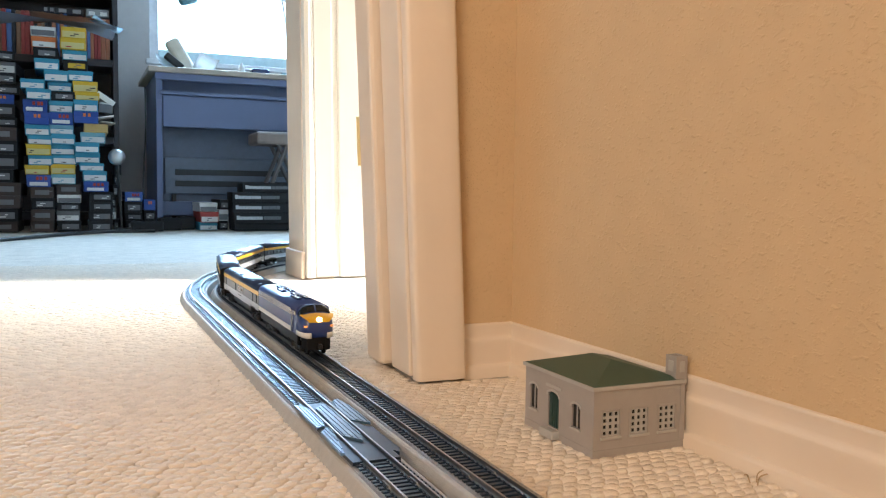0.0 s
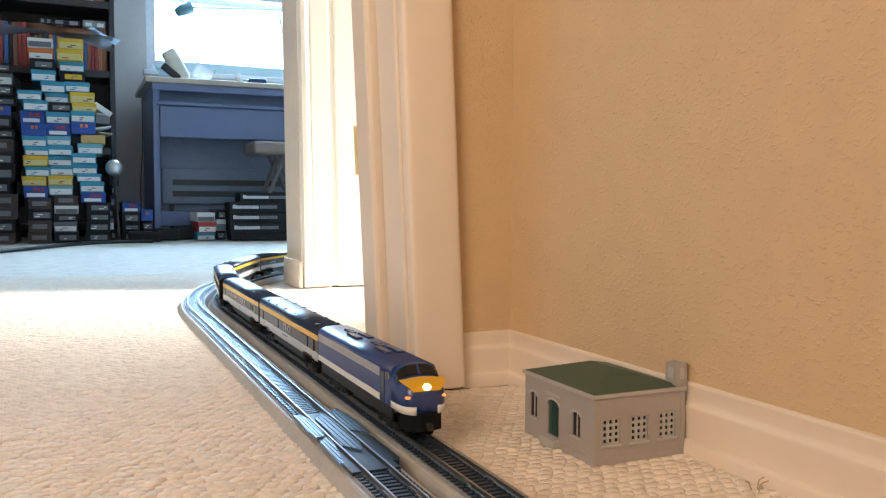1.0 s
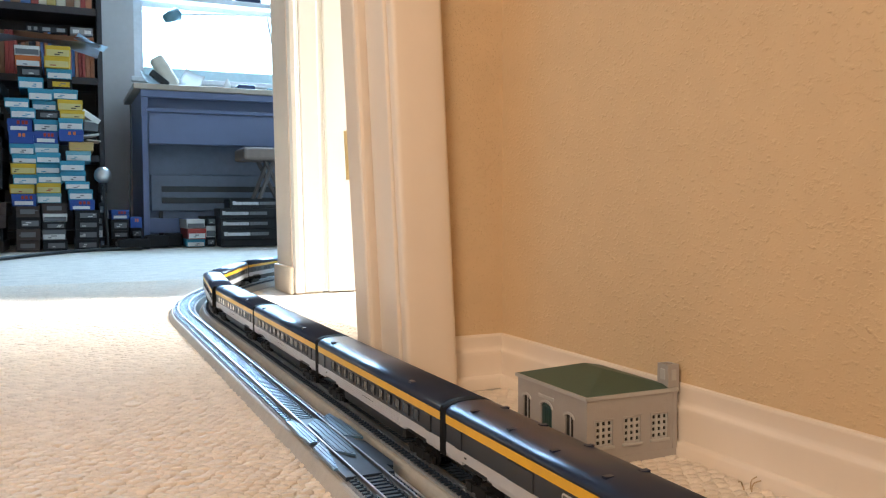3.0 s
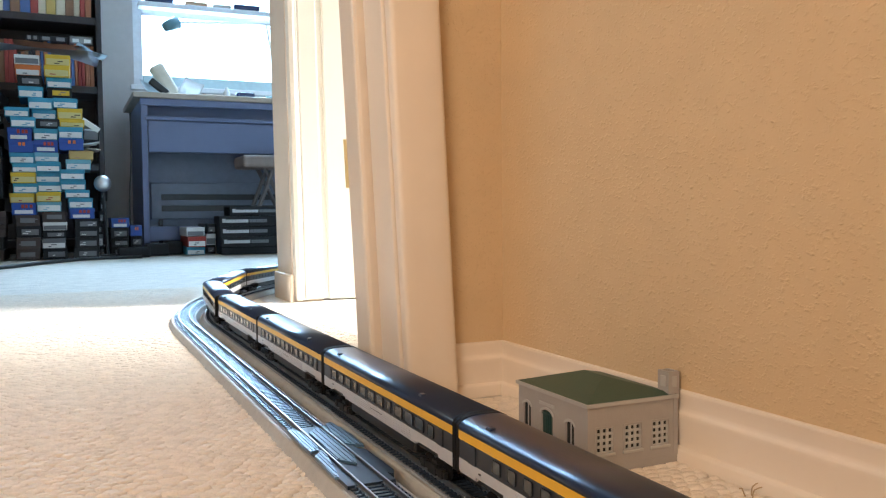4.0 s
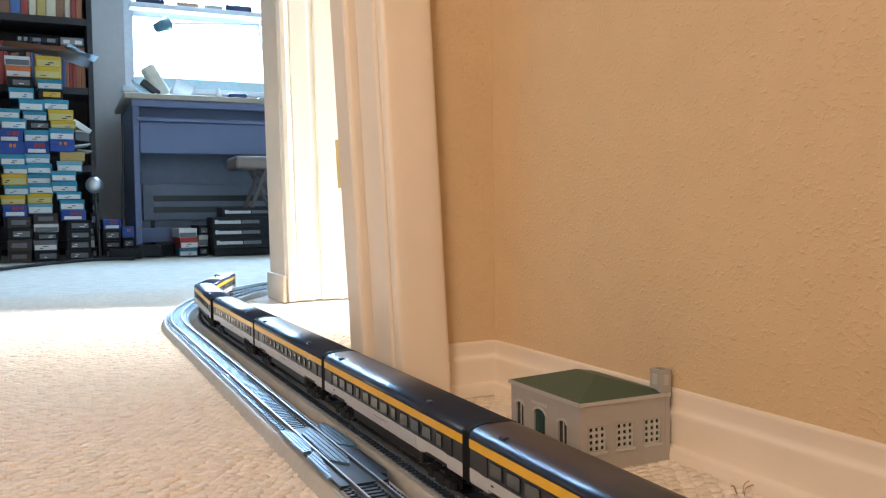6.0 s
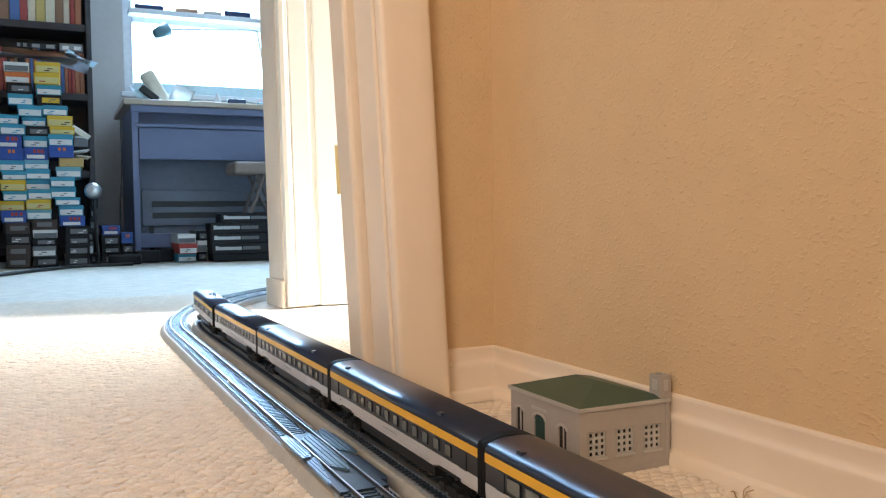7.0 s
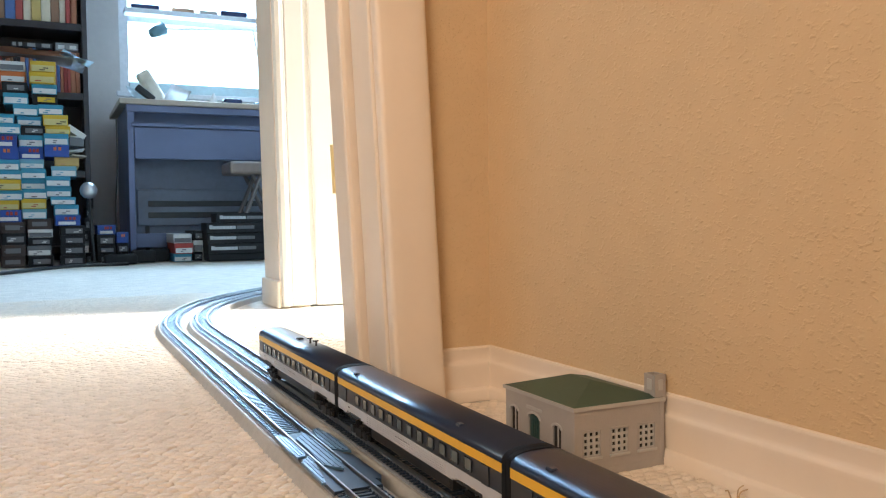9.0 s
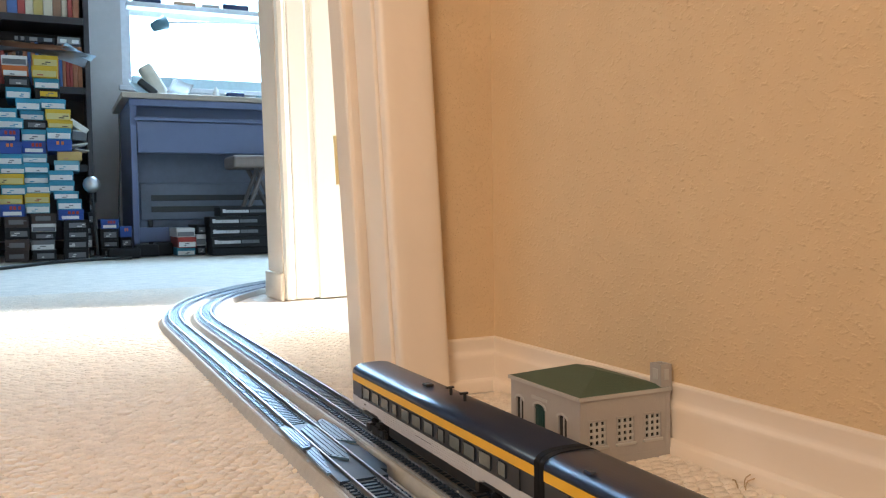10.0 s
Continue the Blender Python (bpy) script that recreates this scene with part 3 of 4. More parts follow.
                part("roof_vent", bm, ROOF, c)
    elif last:
        for y in (-0.004, -0.024):
            bm = bmesh.new()
            cyl(bm, pose(0.001, y, 0.0712), 0.0010, 0.006, 8)
            box(bm, -0.0022, 0.0030, y - 0.0010, y + 0.0010, 0.0734, 0.0746)
            part("roof_antenna", bm, BLACK, c)
        part("roof_vent", rbox(-0.003, 0.003, 0.026, 0.034, 0.0685, 0.0706, 0.0008, 1), BLACK, c)
    else:
        for y in (h - 0.030, -h + 0.060):
            part("roof_vent", rbox(-0.0135, -0.0095, y - 0.003, y + 0.003, 0.0655, 0.0690, 0.0006, 1), ROOF, c)
    # diaphragms
    for e in (-1, 1):
        if last and e == 1:
            bm = bmesh.new()
            box(bm, -0.007, 0.007, h - 0.0005, h + 0.0015, 0.0300, 0.0600)
            part("end_door", bm, BLACK, c, "dark end door of the last car")
            continue
        bm = bmesh.new()
        ring = [(x * 1.004, z) for x, z in roof_ring(W, 0.0300, 0.0628, 0.0693)]
        hull(bm, ring, *sorted((e * (h - 0.0002), e * (h + 0.0042))))
        part("diaphragm", bm, RUBBER, c, "black rubber diaphragm")
    for e in (-1, 1):
        truck(c, e * (h - 0.040))
    reshape(c, ((0.0, 0.0300, 0.0440, 0.0560, 0.0616, 0.0690, 0.0760), (0.0, 0.0296, 0.0390, 0.0504, 0.0557, 0.0632, 0.0702)), ((-1.0, 1.0), (-1.0, 1.0)))
    return c


def locomotive():
    """A streamlined cab diesel; nose towards -y, origin below its middle."""
    L = 0.236
    c = thing("locomotive", pose(0, 0, 0), "royal blue and yellow streamlined diesel model locomotive with lit headlight", "locomotive")
    h, W = L / 2, 0.0178
    nose = 0.0335
    back = -h + nose
    bm = bmesh.new()
    hull(bm, [(-W, 0.0300), (W, 0.0300), (W, 0.0600), (-W, 0.0600)], back, h)
    hull(bm, roof_ring(W, 0.0600, 0.0628, 0.0705), back, h)
    part("body", bm, BLUE, c, "royal blue body", smooth="side")
    # nose: sections that draw in and round over
    secs = []
    for dy, fw, top in ((0.0, 1.0, 0.0705), (0.005, 1.0, 0.0702), (0.010, 0.995, 0.0674), (0.017, 0.985, 0.0610), (0.021, 0.97, 0.0600), (0.026, 0.94, 0.0590), (0.031, 0.89, 0.0576),
                        (0.035, 0.80, 0.0556), (0.0375, 0.68, 0.0529), (0.0387, 0.56, 0.0494), (0.0394, 0.44, 0.0455), (0.0398, 0.30, 0.0415), (0.0400, 0.18, 0.0385)):
        secs.append((back - dy * 0.82, W * fw, top))

    def section(y, w, top, z0, grow=0.0):
        """Half-oval outline at y."""
        pts = [(-w - grow, z0), (w + grow, z0)]
        zs = z0 + (top - z0) * 0.52
        for k in range(11):
            a = math.pi * k / 10
            cc, ss = math.cos(a), math.sin(a)
            pts.append(((w + grow) * math.copysign(abs(cc) ** 0.65, cc), zs + (top + grow - zs) * abs(ss) ** 0.8))
        return [(x, y, z) for x, z in pts]
    bm = bmesh.new()
    rows = [[bm.verts.new(p) for p in section(y, w, t, 0.0300)] for y, w, t in secs]
    for i, (lo, hi) in enumerate(zip(rows, rows[1:])):
        for j in range(len(lo)):
            bm.faces.new((lo[j], lo[(j + 1) % len(lo)], hi[(j + 1) % len(lo)], hi[j]))
    bm.faces.new(rows[-1])
    part("nose", bm, BLUE, c, "rounded bulldog nose", smooth=True)

    def wrap(name, side, k0, k1, z_low, z_high, material, label, grow=0.0004, droop=0.0):
        """A painted band that follows the nose between two heights."""
        bm = bmesh.new()
        cols = []
        line = [(side, k) for k in range(k0, k1)]
        for s, k in line:
            y, w, t = secs[k]
            f = (k - k0) / max(1, 12 - k0)
            zl, zh = z_low + droop * f, z_high - 0.0 * f
            col = []
            for z in (zl, (zl + zh) / 2, zh):
                zs = 0.030 + (t - 0.030) * 0.52
                if z <= zs:
                    x = w
                else:
                    q = min(1.0, (z - zs) / max(1e-6, t - zs)) ** (1 / 0.8)
                    x = w * max(0.0, 1 - q * q) ** (0.65 / 2)
                col.append(bm.verts.new((s * (x + grow), y - grow * (2.2 if s == 0 else 1), z)))
            cols.append(col)
        for a, b in zip(cols, cols[1:]):
            for j in range(2):
                bm.faces.new((a[j], b[j], b[j + 1], a[j + 1]))
        ob = part(name, bm, material, c, label, smooth=True)
        sol = ob.modifiers.new("thick", "SOLIDIFY")
        sol.thickness = 0.0005
        return ob

    for side in (-1, 1):
        wrap("nose_stripe", side, 0, 11, 0.0302, 0.0362, WHITE_P, "off-white stripe round the nose", droop=-0.0012)
    # yellow cap over the front below the windscreen
    bm = bmesh.new()
    caps = []
    for k in range(4, 10):
        y, w, t = secs[k]
        row = []
        for p in section(y, w, t, 0.0300, 0.0006)[2:]:
            zs = 0.030 + (t - 0.030) * 0.52
            row.append(bm.verts.new((p[0], p[1] - 0.0004, max(p[2], min(t + 0.0004, 0.0598 - 0.0082 * ((k - 3) / 6) ** 1.3)))))
        caps.append(row)
    for lo, hi in zip(caps, caps[1:]):
        for j in range(len(lo) - 1):
            bm.faces.new((lo[j], lo[j + 1], hi[j + 1], hi[j]))
    part("yellow_cap", bm, YELLOW, c, "yellow panel round the headlight", smooth=True)
    # windscreen panes and side cab windows
    for s in (-1, 1):
        bm = bmesh.new()
        grid = []
        for dy, fw, top in ((0.0068, 0.998, 0.0693), (0.0084, 0.997, 0.0684), (0.0100, 0.995, 0.0674), (0.0135, 0.990, 0.0642), (0.0166, 0.985, 0.0614)):
            full = section(back - dy * 0.82, W * fw, top, 0.0300, 0.0006)[2:]
            half = full[1:6] if s > 0 else full[5:10]
            grid.append([bm.verts.new((x, y - 0.0006, z)) for x, y, z in half])
        for lo, hi in zip(grid, grid[1:]):
            for j in range(4):
                bm.faces.new((lo[j], lo[j + 1], hi[j + 1], hi[j]))
        part("windscreen", bm, DARKGLASS, c, "dark windscreen pane")
        part("cab_window", rbox(s * W - 0.0005, s * W + 0.0005, back + 0.002, back + 0.013, 0.0545, 0.0610, 0.0003, 1), PANE, c, "dark cab side window")
        part("cab_door", rbox(s * W - 0.0006, s * W + 0.0006, back + 0.016, back + 0.026, 0.0310, 0.0605, 0.0004, 1), NAVY, c, "dark blue cab door")
        part("lower_stripe", rbox(s * W - 0.0006, s * W + 0.0006, back + 0.027, h - 0.001, 0.0300, 0.0366, 0.0003, 1), WHITE_P, c, "off-white lower side stripe")
        for k in range(5):
            part("louvre", rbox(s * W - 0.0008, s * W + 0.0008, back + 0.028, h - 0.002, 0.0538 + 0.00175 * k, 0.05445 + 0.00175 * k, 0.00015, 1), WHITE_P, c, "cream grille strip")
        part("number_board", rbox(s * 0.0132 - 0.0022, s * 0.0132 + 0.0022, back - 0.0305, back - 0.0270, 0.0432, 0.0456, 0.0004, 1), LAMP_SMALL, c, "lit orange number board")
        part("skirt", rbox(s * 0.0150 - 0.0010, s * 0.0150 + 0.0010, back + 0.004, h - 0.004, 0.0225, 0.0302, 0.0004, 1), BLACK, c, "black side skirt")
    part("windscreen_pillar", rod((0, back - 0.0066, 0.0698), (0, back - 0.0146, 0.0622), 0.0008), BLUE, c, "thin pillar between the panes")
    bm = bmesh.new()
    cyl(bm, pose(0, back - 0.0286, 0.0522, 66), 0.0036, 0.0060, 20)
    hl = part("headlight_housing", bm, YELLOW, c)
    bm = bmesh.new()
    cyl(bm, pose(0, back - 0.0314, 0.0534, 66), 0.0030, 0.0012, 20)
    part("headlight", bm, LAMP_ON, c, "glowing warm headlight")
        # roof details
    for y in (-0.030, 0.045):
        for dx in (-0.005, 0.005):
            part("roof_hatch", rbox(dx - 0.0032, dx + 0.0032, y - 0.014, y + 0.014, 0.0685, 0.0722, 0.0008, 1), NAVY, c, "dark blue roof hatch")
        for k in range(3):
            bm = bmesh.new()
            cyl(bm, pose(0, y + 0.020 + 0.009 * k, 0.0705), 0.0030, 0.0030, 14)
            part("roof_fan", bm, NAVY, c, "round roof fan")
        part("exhaust_stack", rbox(-0.009, -0.006, y - 0.010, y + 0.012, 0.0680, 0.0700, 0.0005, 1), WHITE_P, c)
    # pilot, coupler, underframe
    bm = bmesh.new()
    extrude(bm, [(-0.0155, -h + 0.018), (0.0155, -h + 0.018), (0.0120, -h + 0.004), (0.0050, -h + 0.0005), (-0.0050, -h + 0.0005), (-0.0120, -h + 0.004)], "z", (0.0205, 0.0302))
    part("pilot", bm, RUBBER, c, "black pilot plate")
    part("coupler", rbox(-0.002, 0.002, -h - 0.006, -h, 0.0215, 0.0255, 0.0006, 1), BLACK, c, "black knuckle coupler")
    part("underframe", rbox(-0.0125, 0.0125, -0.022, 0.026, 0.0180, 0.0302, 0.0015, 1), BLACK, c, "black fuel tank")
    bm = bmesh.new()
    hull(bm, [(x * 0.985, z) for x, z in roof_ring(W, 0.0300, 0.0625, 0.0695)], h - 0.0002, h + 0.0026)
    part("diaphragm", bm, RUBBER, c, "black rubber diaphragm")
    for y in (-h + 0.050, h - 0.048):
        truck(c, y, base=0.019, axles=3)
    reshape(c, ((0.0, 0.0215, 0.0300, 0.0705, 0.0760), (0.0, 0.0215, 0.0336, 0.0655, 0.0710)), ((-0.20, -h, -h + 0.05, 1.0), (-0.186, -h + 0.014, -h + 0.055, 1.0)))
    return c


loco = locomotive()
cars = []
STYLES = [0, 1, 2, 2, 4, 3, 2, 3, 4]
COACH_LABEL = {0: "navy, yellow and silver model baggage car", 1: "navy roofed model coach with small windows", 2: "navy roofed model coach with fluted silver sides",
               3: "navy roofed model passenger car with yellow stripe", 4: "navy roofed model dining car with wide windows"}
for k, s in enumerate(STYLES):
    cars.append(coach("passenger_car" if s else "baggage_car", COACH_LABEL[s] + (", last in the train" if k == 8 else ""), s, k == 8))


def on_track(u, half):
    a, _ = along(u - half)
    b, _ = along(u + half)
    mid, way = (a + b) / 2, b - a
    return pose(mid.x, mid.y, 0, 0, 0, -math.degrees(math.atan2(way.x, way.y)))


def motions():
    for i, ob in enumerate([loco] + cars):
        rows = []
        for t, g in G_ROWS:
            if i == 0:
                rows.append((t, on_track(g - 0.0028 - 0.118, 0.072)))
            else:
                rows.append((t, on_track(g + PITCH * (i - 1) + PITCH / 2, CAR / 2 - 0.040)))
        walk(ob, rows)

# ---- the little station ----


def station():
    X0, X1, YF, YB, H = 0.3185, 0.3975, 0.5270, 0.6240, 0.0470
    c = thing("model_station", pose(0, 0, 0), "grey plastic model station with green hipped roof, by the baseboard", "model building")
    T = 0.0022

    def wall_with(name, holes, axis, lo, hi, face, inward):
        """A wall between lo and hi with rectangular or arched openings, as a grid of solid strips."""
        cuts = sorted({lo, hi} | {a for h in holes for a in h[:2]})
        for a, b in zip(cuts, cuts[1:]):
            here = [h for h in holes if h[0] <= a + 1e-6 and h[1] >= b - 1e-6]
            spans = [(0.0, H)]
            for h in here:
                spans = [(0.0, h[2]), (h[3], H)]
            for z0, z1 in spans:
                if z1 - z0 < 1e-5:
                    continue
                p, q = sorted((face, face + inward * T))
                bm = bmesh.new()
                if axis == "y":
                    box(bm, p, q, a, b, z0, z1)
                else:
                    box(bm, a, b, p, q, z0, z1)
                part(name, bm, STONE, c, "grey moulded wall")

    left_holes = [(0.5440, 0.5550, 0.0150, 0.0325), (0.5730, 0.5890, 0.0070, 0.0345), (0.6050, 0.6160, 0.0150, 0.0345)]
    wall_with("side_wall", left_holes, "y", YF, YB, X0, 1)
    front_holes = [(a, a + 0.0145, 0.0135, 0.0315) for a in (0.3258, 0.3502, 0.3748)]
    wall_with("front_wall", front_holes, "x", X0 + T, X1, YF, 1)
    wall_with("side_wall", [], "y", YF + T, YB, X1, -1)
    wall_with("back_wall", [], "x", X0 + T, X1 - T, YB, -1)
    # arched heads over the openings of the long side, and the door
    for a, b, z0, z1 in left_holes:
        bm = bmesh.new()
        n, r = 8, (b - a) / 2
        ring = [(a, z1 - r * 0.45), (a, z1 + 0.0002), (b, z1 + 0.0002), (b, z1 - r * 0.45)]
        arc = [((a + b) / 2 + r * math.cos(t), z1 - r * 0.45 + r * 0.45 * math.sin(t)) for t in [math.pi * k / n for k in range(1, n)]]
        extrude(bm, ring + arc, "x", (X0 + 0.0001, X0 + T - 0.0001))
        part("arch", bm, STONE, c)
        bm = bmesh.new()
        for k in range(7):
            t0, t1 = math.pi * k / 7, math.pi * (k + 1) / 7
            p = [((a + b) / 2 + q * math.cos(t), z1 - r * 0.45 + (q * 0.45 + (q - r) * 0.5) * math.sin(t)) for q, t in ((r, t0), (r + 0.0020, t0), (r + 0.0020, t1), (r, t1))]
            extrude(bm, p, "x", (X0 - 0.0006, X0 + 0.0004))
        part("arch_trim", bm, STONE_L, c)
        door = b - a > 0.013
        bm = bmesh.new()
        box(bm, X0 + 0.0014, X0 + 0.0020, a, b, z0, z1)
        leaf = part("station_door" if door else "window_pane", bm, DOOR_G if door else INSIDE_SHADE, c, "dark green arched door" if door else "dark sheet for the shaded inside of an empty window")
        bm = bmesh.new()
        y = (a + b) / 2
        for yy in ((y,) if not door else (y - 0.003, y, y + 0.003)):
            box(bm, X0 + 0.0008, X0 + 0.0016, yy - 0.0005, yy + 0.0005, z0, z1 - 0.001)
        if door:
            box(bm, X0 + 0.0008, X0 + 0.0016, a, b, z1 - r * 0.55, z1 - r * 0.45)
        part("muntin", bm, DOOR_G if door else STONE_L, leaf)
        if not door:
            part("sill", rbox(X0 - 0.0012, X0 + 0.001, a - 0.0012, b + 0.0012, z0 - 0.0018, z0, 0.0003, 1), STONE_L, c)
    part("door_step", rbox(X0 - 0.0065, X0, 0.5715, 0.5905, 0.0, 0.0062, 0.0004, 1), STONE_L, c, "grey door step")
    part("plaque", rbox(X0 - 0.0006, X0 + 0.0002, 0.5700, 0.5920, 0.0372, 0.0398, 0.0003, 1), STONE_L, c)
    # front windows: frame, sill and a lattice of three by four lights
    for a, b, z0, z1 in front_holes:
        # dark sheet put in for the shade inside the building
        bm = bmesh.new()
        box(bm, a, b, YF + 0.0016, YF + 0.0021, z0, z1)
        w = part("window_pane", bm, INSIDE_SHADE, c, "dark sheet for the shade behind a window opening")
        bm = bmesh.new()
        for k in range(4):
            x = a + (b - a) * k / 3
            box(bm, max(a, x - 0.0010), min(b, x + 0.0010), YF + 0.0002, YF + 0.0014, z0, z1)
        for k in range(5):
            z = z0 + (z1 - z0) * k / 4
            box(bm, a, b, YF + 0.0003, YF + 0.0013, max(z0, z - 0.0009), min(z1, z + 0.0009))
        part("lattice", bm, STONE_L, w)
        part("sill", rbox(a - 0.0015, b + 0.0015, YF - 0.0014, YF + 0.0006, z0 - 0.0024, z0 - 0.0003, 0.0003, 1), STONE_L, c)
        bm = bmesh.new()
        for p in ((a - 0.0011, a, z0, z1 + 0.0011), (b, b + 0.0011, z0, z1 + 0.0011), (a, b, z1, z1 + 0.0011)):
            box(bm, p[0], p[1], YF - 0.0006, YF + 0.0004, p[2], p[3])
        part("window_trim", bm, STONE, c)
    part("plinth", rbox(X0 - 0.0003, X1 + 0.0003, YF - 0.0003, YB + 0.0003, -0.003, 0.0042, 0.0002, 1), STONE, c)
    # hipped roof with an eave board
    e = 0.0018
    bm = bmesh.new()
    a0, a1, b0, b1 = X0 - e, X1 + 0.0006, YF - e, YB + e
    box(bm, a0, a1, b0, b1, H, H + 0.0026)
    part("eave", bm, STONE_L, c, "light grey eave board")
    bm = bmesh.new()
    i = 0.0012
    xm = (a0 + a1) / 2
    quads(bm, [(a0 + i, b0 + i, H + 0.0027), (a1 - i, b0 + i, H + 0.0027), (a1 - i, b1 - i, H + 0.0027), (a0 + i, b1 - i, H + 0.0027), (xm, b0 + 0.037, H + 0.0135), (xm, b1 - 0.037, H + 0.0135)],
          [(0, 1, 4), (1, 2, 5, 4), (2, 3, 5), (3, 0, 4, 5), (3, 2, 1, 0)])
    part("roof", bm, GREEN, c, "matt green hipped roof")
    # chimney: hollow stack on the front corner, moulded panels
    cx0, cx1, cy0, cy1, top = X1 - 0.0080, X1 + 0.0020, YF - 0.0003, YF + 0.0120, 0.0665
    bm = bmesh.new()
    box(bm, X1 - 0.0034, X1 + 0.0004, cy0 - 0.0003, YF + 0.003, 0.0046, H - 0.0004)
    box(bm, cx0, cx1, cy0, cy1, H - 0.001, top - 0.004)
    for p in ((cx0, cx1, cy0, cy0 + 0.0018), (cx0, cx1, cy1 - 0.0018, cy1), (cx0, cx0 + 0.0018, cy0 + 0.0018, cy1 - 0.0018), (cx1 - 0.0018, cx1, cy0 + 0.0018, cy1 - 0.0018)):
        box(bm, *p, top - 0.004, top)
    ch = part("chimney", bm, STONE, c, "square grey chimney")
    part("chimney_panel", rbox(cx0 + 0.0028, cx1 - 0.0028, cy0 - 0.0006, cy0 + 0.0002, top - 0.0115, top - 0.0035, 0.0003, 1), STONE_L, ch)
    part("chimney_panel", rbox(cx0 - 0.0006, cx0 + 0.0002, cy0 + 0.0034, cy1 - 0.0034, top - 0.0115, top - 0.0035, 0.0003, 1), STONE_L, ch)
    return c


station()

# ---- the study: desk ----


def desk():
    d = thing("desk", pose(0, 0, 0), "grey-blue painted workbench desk with cluttered top, under the window", "desk")
    x0, x1, yf, yb = 0.311, 1.70, 4.19, 4.86
    part("desktop", rbox(x0 - 0.012, x1, yf - 0.008, yb, 0.736, 0.762, 0.004), DESKT, d, "pale beige worn wooden desk top")
    part("front_edge", rbox(x0 + 0.02, x1, yf + 0.004, yf + 0.026, 0.702, 0.7355, 0.003), DESKM, d)
    part("apron", rbox(x0 + 0.05, x1 - 0.05, yf + 0.105, yf + 0.120, 0.632, 0.7355, 0.003), DESKM, d)
    part("ledge", rbox(x0 + 0.040, x1 - 0.028, yf + 0.006, yf + 0.104, 0.634, 0.651, 0.003), DESKM, d, "narrow ledge")
    part("drawer_front", rbox(x0 + 0.054, x1 - 0.04, yf + 0.020, yf + 0.045, 0.484, 0.6335, 0.004), DESKM, d, "blue-grey drawer front")
    for xa in (x0 + 0.024, x1 - 0.05):
        part("side_panel", rbox(xa, xa + 0.028, yf + 0.025, yb - 0.02, 0.0, 0.7355, 0.003), DESKM, d)
        bm = bmesh.new()
        extrude(bm, [(yf + 0.024, 0.612), (yf + 0.004, 0.701), (yf + 0.024, 0.701)], "x", (xa, xa + 0.028))
        part("bracket", bm, DESKM, d)
    part("foot_rail", rbox(x0 + 0.054, x1 - 0.05, yf + 0.10, yf + 0.125, 0.060, 0.130, 0.003), DESKM, d)
    part("back_panel", rbox(x0 + 0.054, x1 - 0.05, yf + 0.20, yf + 0.215, 0.05, 0.70, 0.002), mat("grey_back_panel", (0.13, 0.15, 0.21), 0.5), d)
    return d


desk()
heater = thing("wall_heater", pose(0, 0, 0), "long grey metal wall heater with dark slots below the desk", "heater")
part("housing", rbox(0.385, 1.60, 4.372, 4.3885, 0.165, 0.345, 0.004), mat("heater_enamel", (0.125, 0.145, 0.20), 0.4), heater)
# black strips on the housing stand for the shade in its slots
for z in (0.260, 0.204):
    part("slot", rbox(0.435, 1.55, 4.368, 4.374, z, z + 0.028, 0.001, 1), BLACK, heater, "black strip for the shade in an air slot")
for x in (0.42, 1.56):
    part("foot", rbox(x, x + 0.02, 4.374, 4.388, 0.0, 0.166, 0.002, 1), BLACK, heater)

# things on the desk and in the window
PAPER = mat("white_paper", (0.78, 0.79, 0.80), 0.6, vary=0.05)
BLUEPAPER = mat("pale_blue_paper", (0.60, 0.70, 0.75), 0.5, vary=0.08)
CREAM = mat("cream_plastic", (0.66, 0.60, 0.50), 0.45)
TEALP = mat("teal_plastic", (0.10, 0.22, 0.27), 0.4)
CARD = mat("brown_cardboard", (0.46, 0.26, 0.16), 0.7, vary=0.15)


def bent_sheet(name, m, w, l, bend, material, label, cat, thick=0.002):
    bm = bmesh.new()
    rows = []
    n = 8
    for i in range(n + 1):
        f = i / n - 0.5
        rows.append([bm.verts.new(m @ Vector((w * f, l * g, bend * (4 * f * f) + 0.03 * w * math.sin(5 * f + 3 * g)))) for g in (-0.5, 0.0, 0.5)])
    for a, b in zip(rows, rows[1:]):
        for j in range(2):
            bm.faces.new((a[j], b[j], b[j + 1], a[j + 1]))
    bmesh.ops.solidify(bm, geom=bm.faces[:], thickness=thick)
    return tagged(part(name, bm, material, smooth=True), label, cat)


def small(name, label, cat, bm, material, group=""):
    return tagged(part(name, bm, material), label, cat, group)


bent_sheet("paper_sheet", pose(0.388, 4.36, 0.804, 38, 20, 20), 0.10, 0.09, 0.012, BLUEPAPER, "crumpled pale blue paper on the desk", "paper")
bent_sheet("paper_sheet", pose(0.590, 4.40, 0.811, 62, 24, -8), 0.10, 0.11, 0.02, PAPER, "curled white sheet standing on the desk", "paper")
bm = rbox(-0.035, 0.035, -0.03, 0.03, -0.085, 0.085, 0.018, 3)
bmesh.ops.transform(bm, matrix=pose(0.466, 4.42, 0.853, 0, -32, 10), verts=bm.verts[:])
small("plastic_scoop", "cream plastic holder tilted on the desk", "container", bm, CREAM)
bm = rbox(-0.05, 0.05, -0.02, 0.02, -0.016, 0.016, 0.006, 2)
bmesh.ops.transform(bm, matrix=pose(0.432, 4.35, 0.811, 0, 38, 0), verts=bm.verts[:])
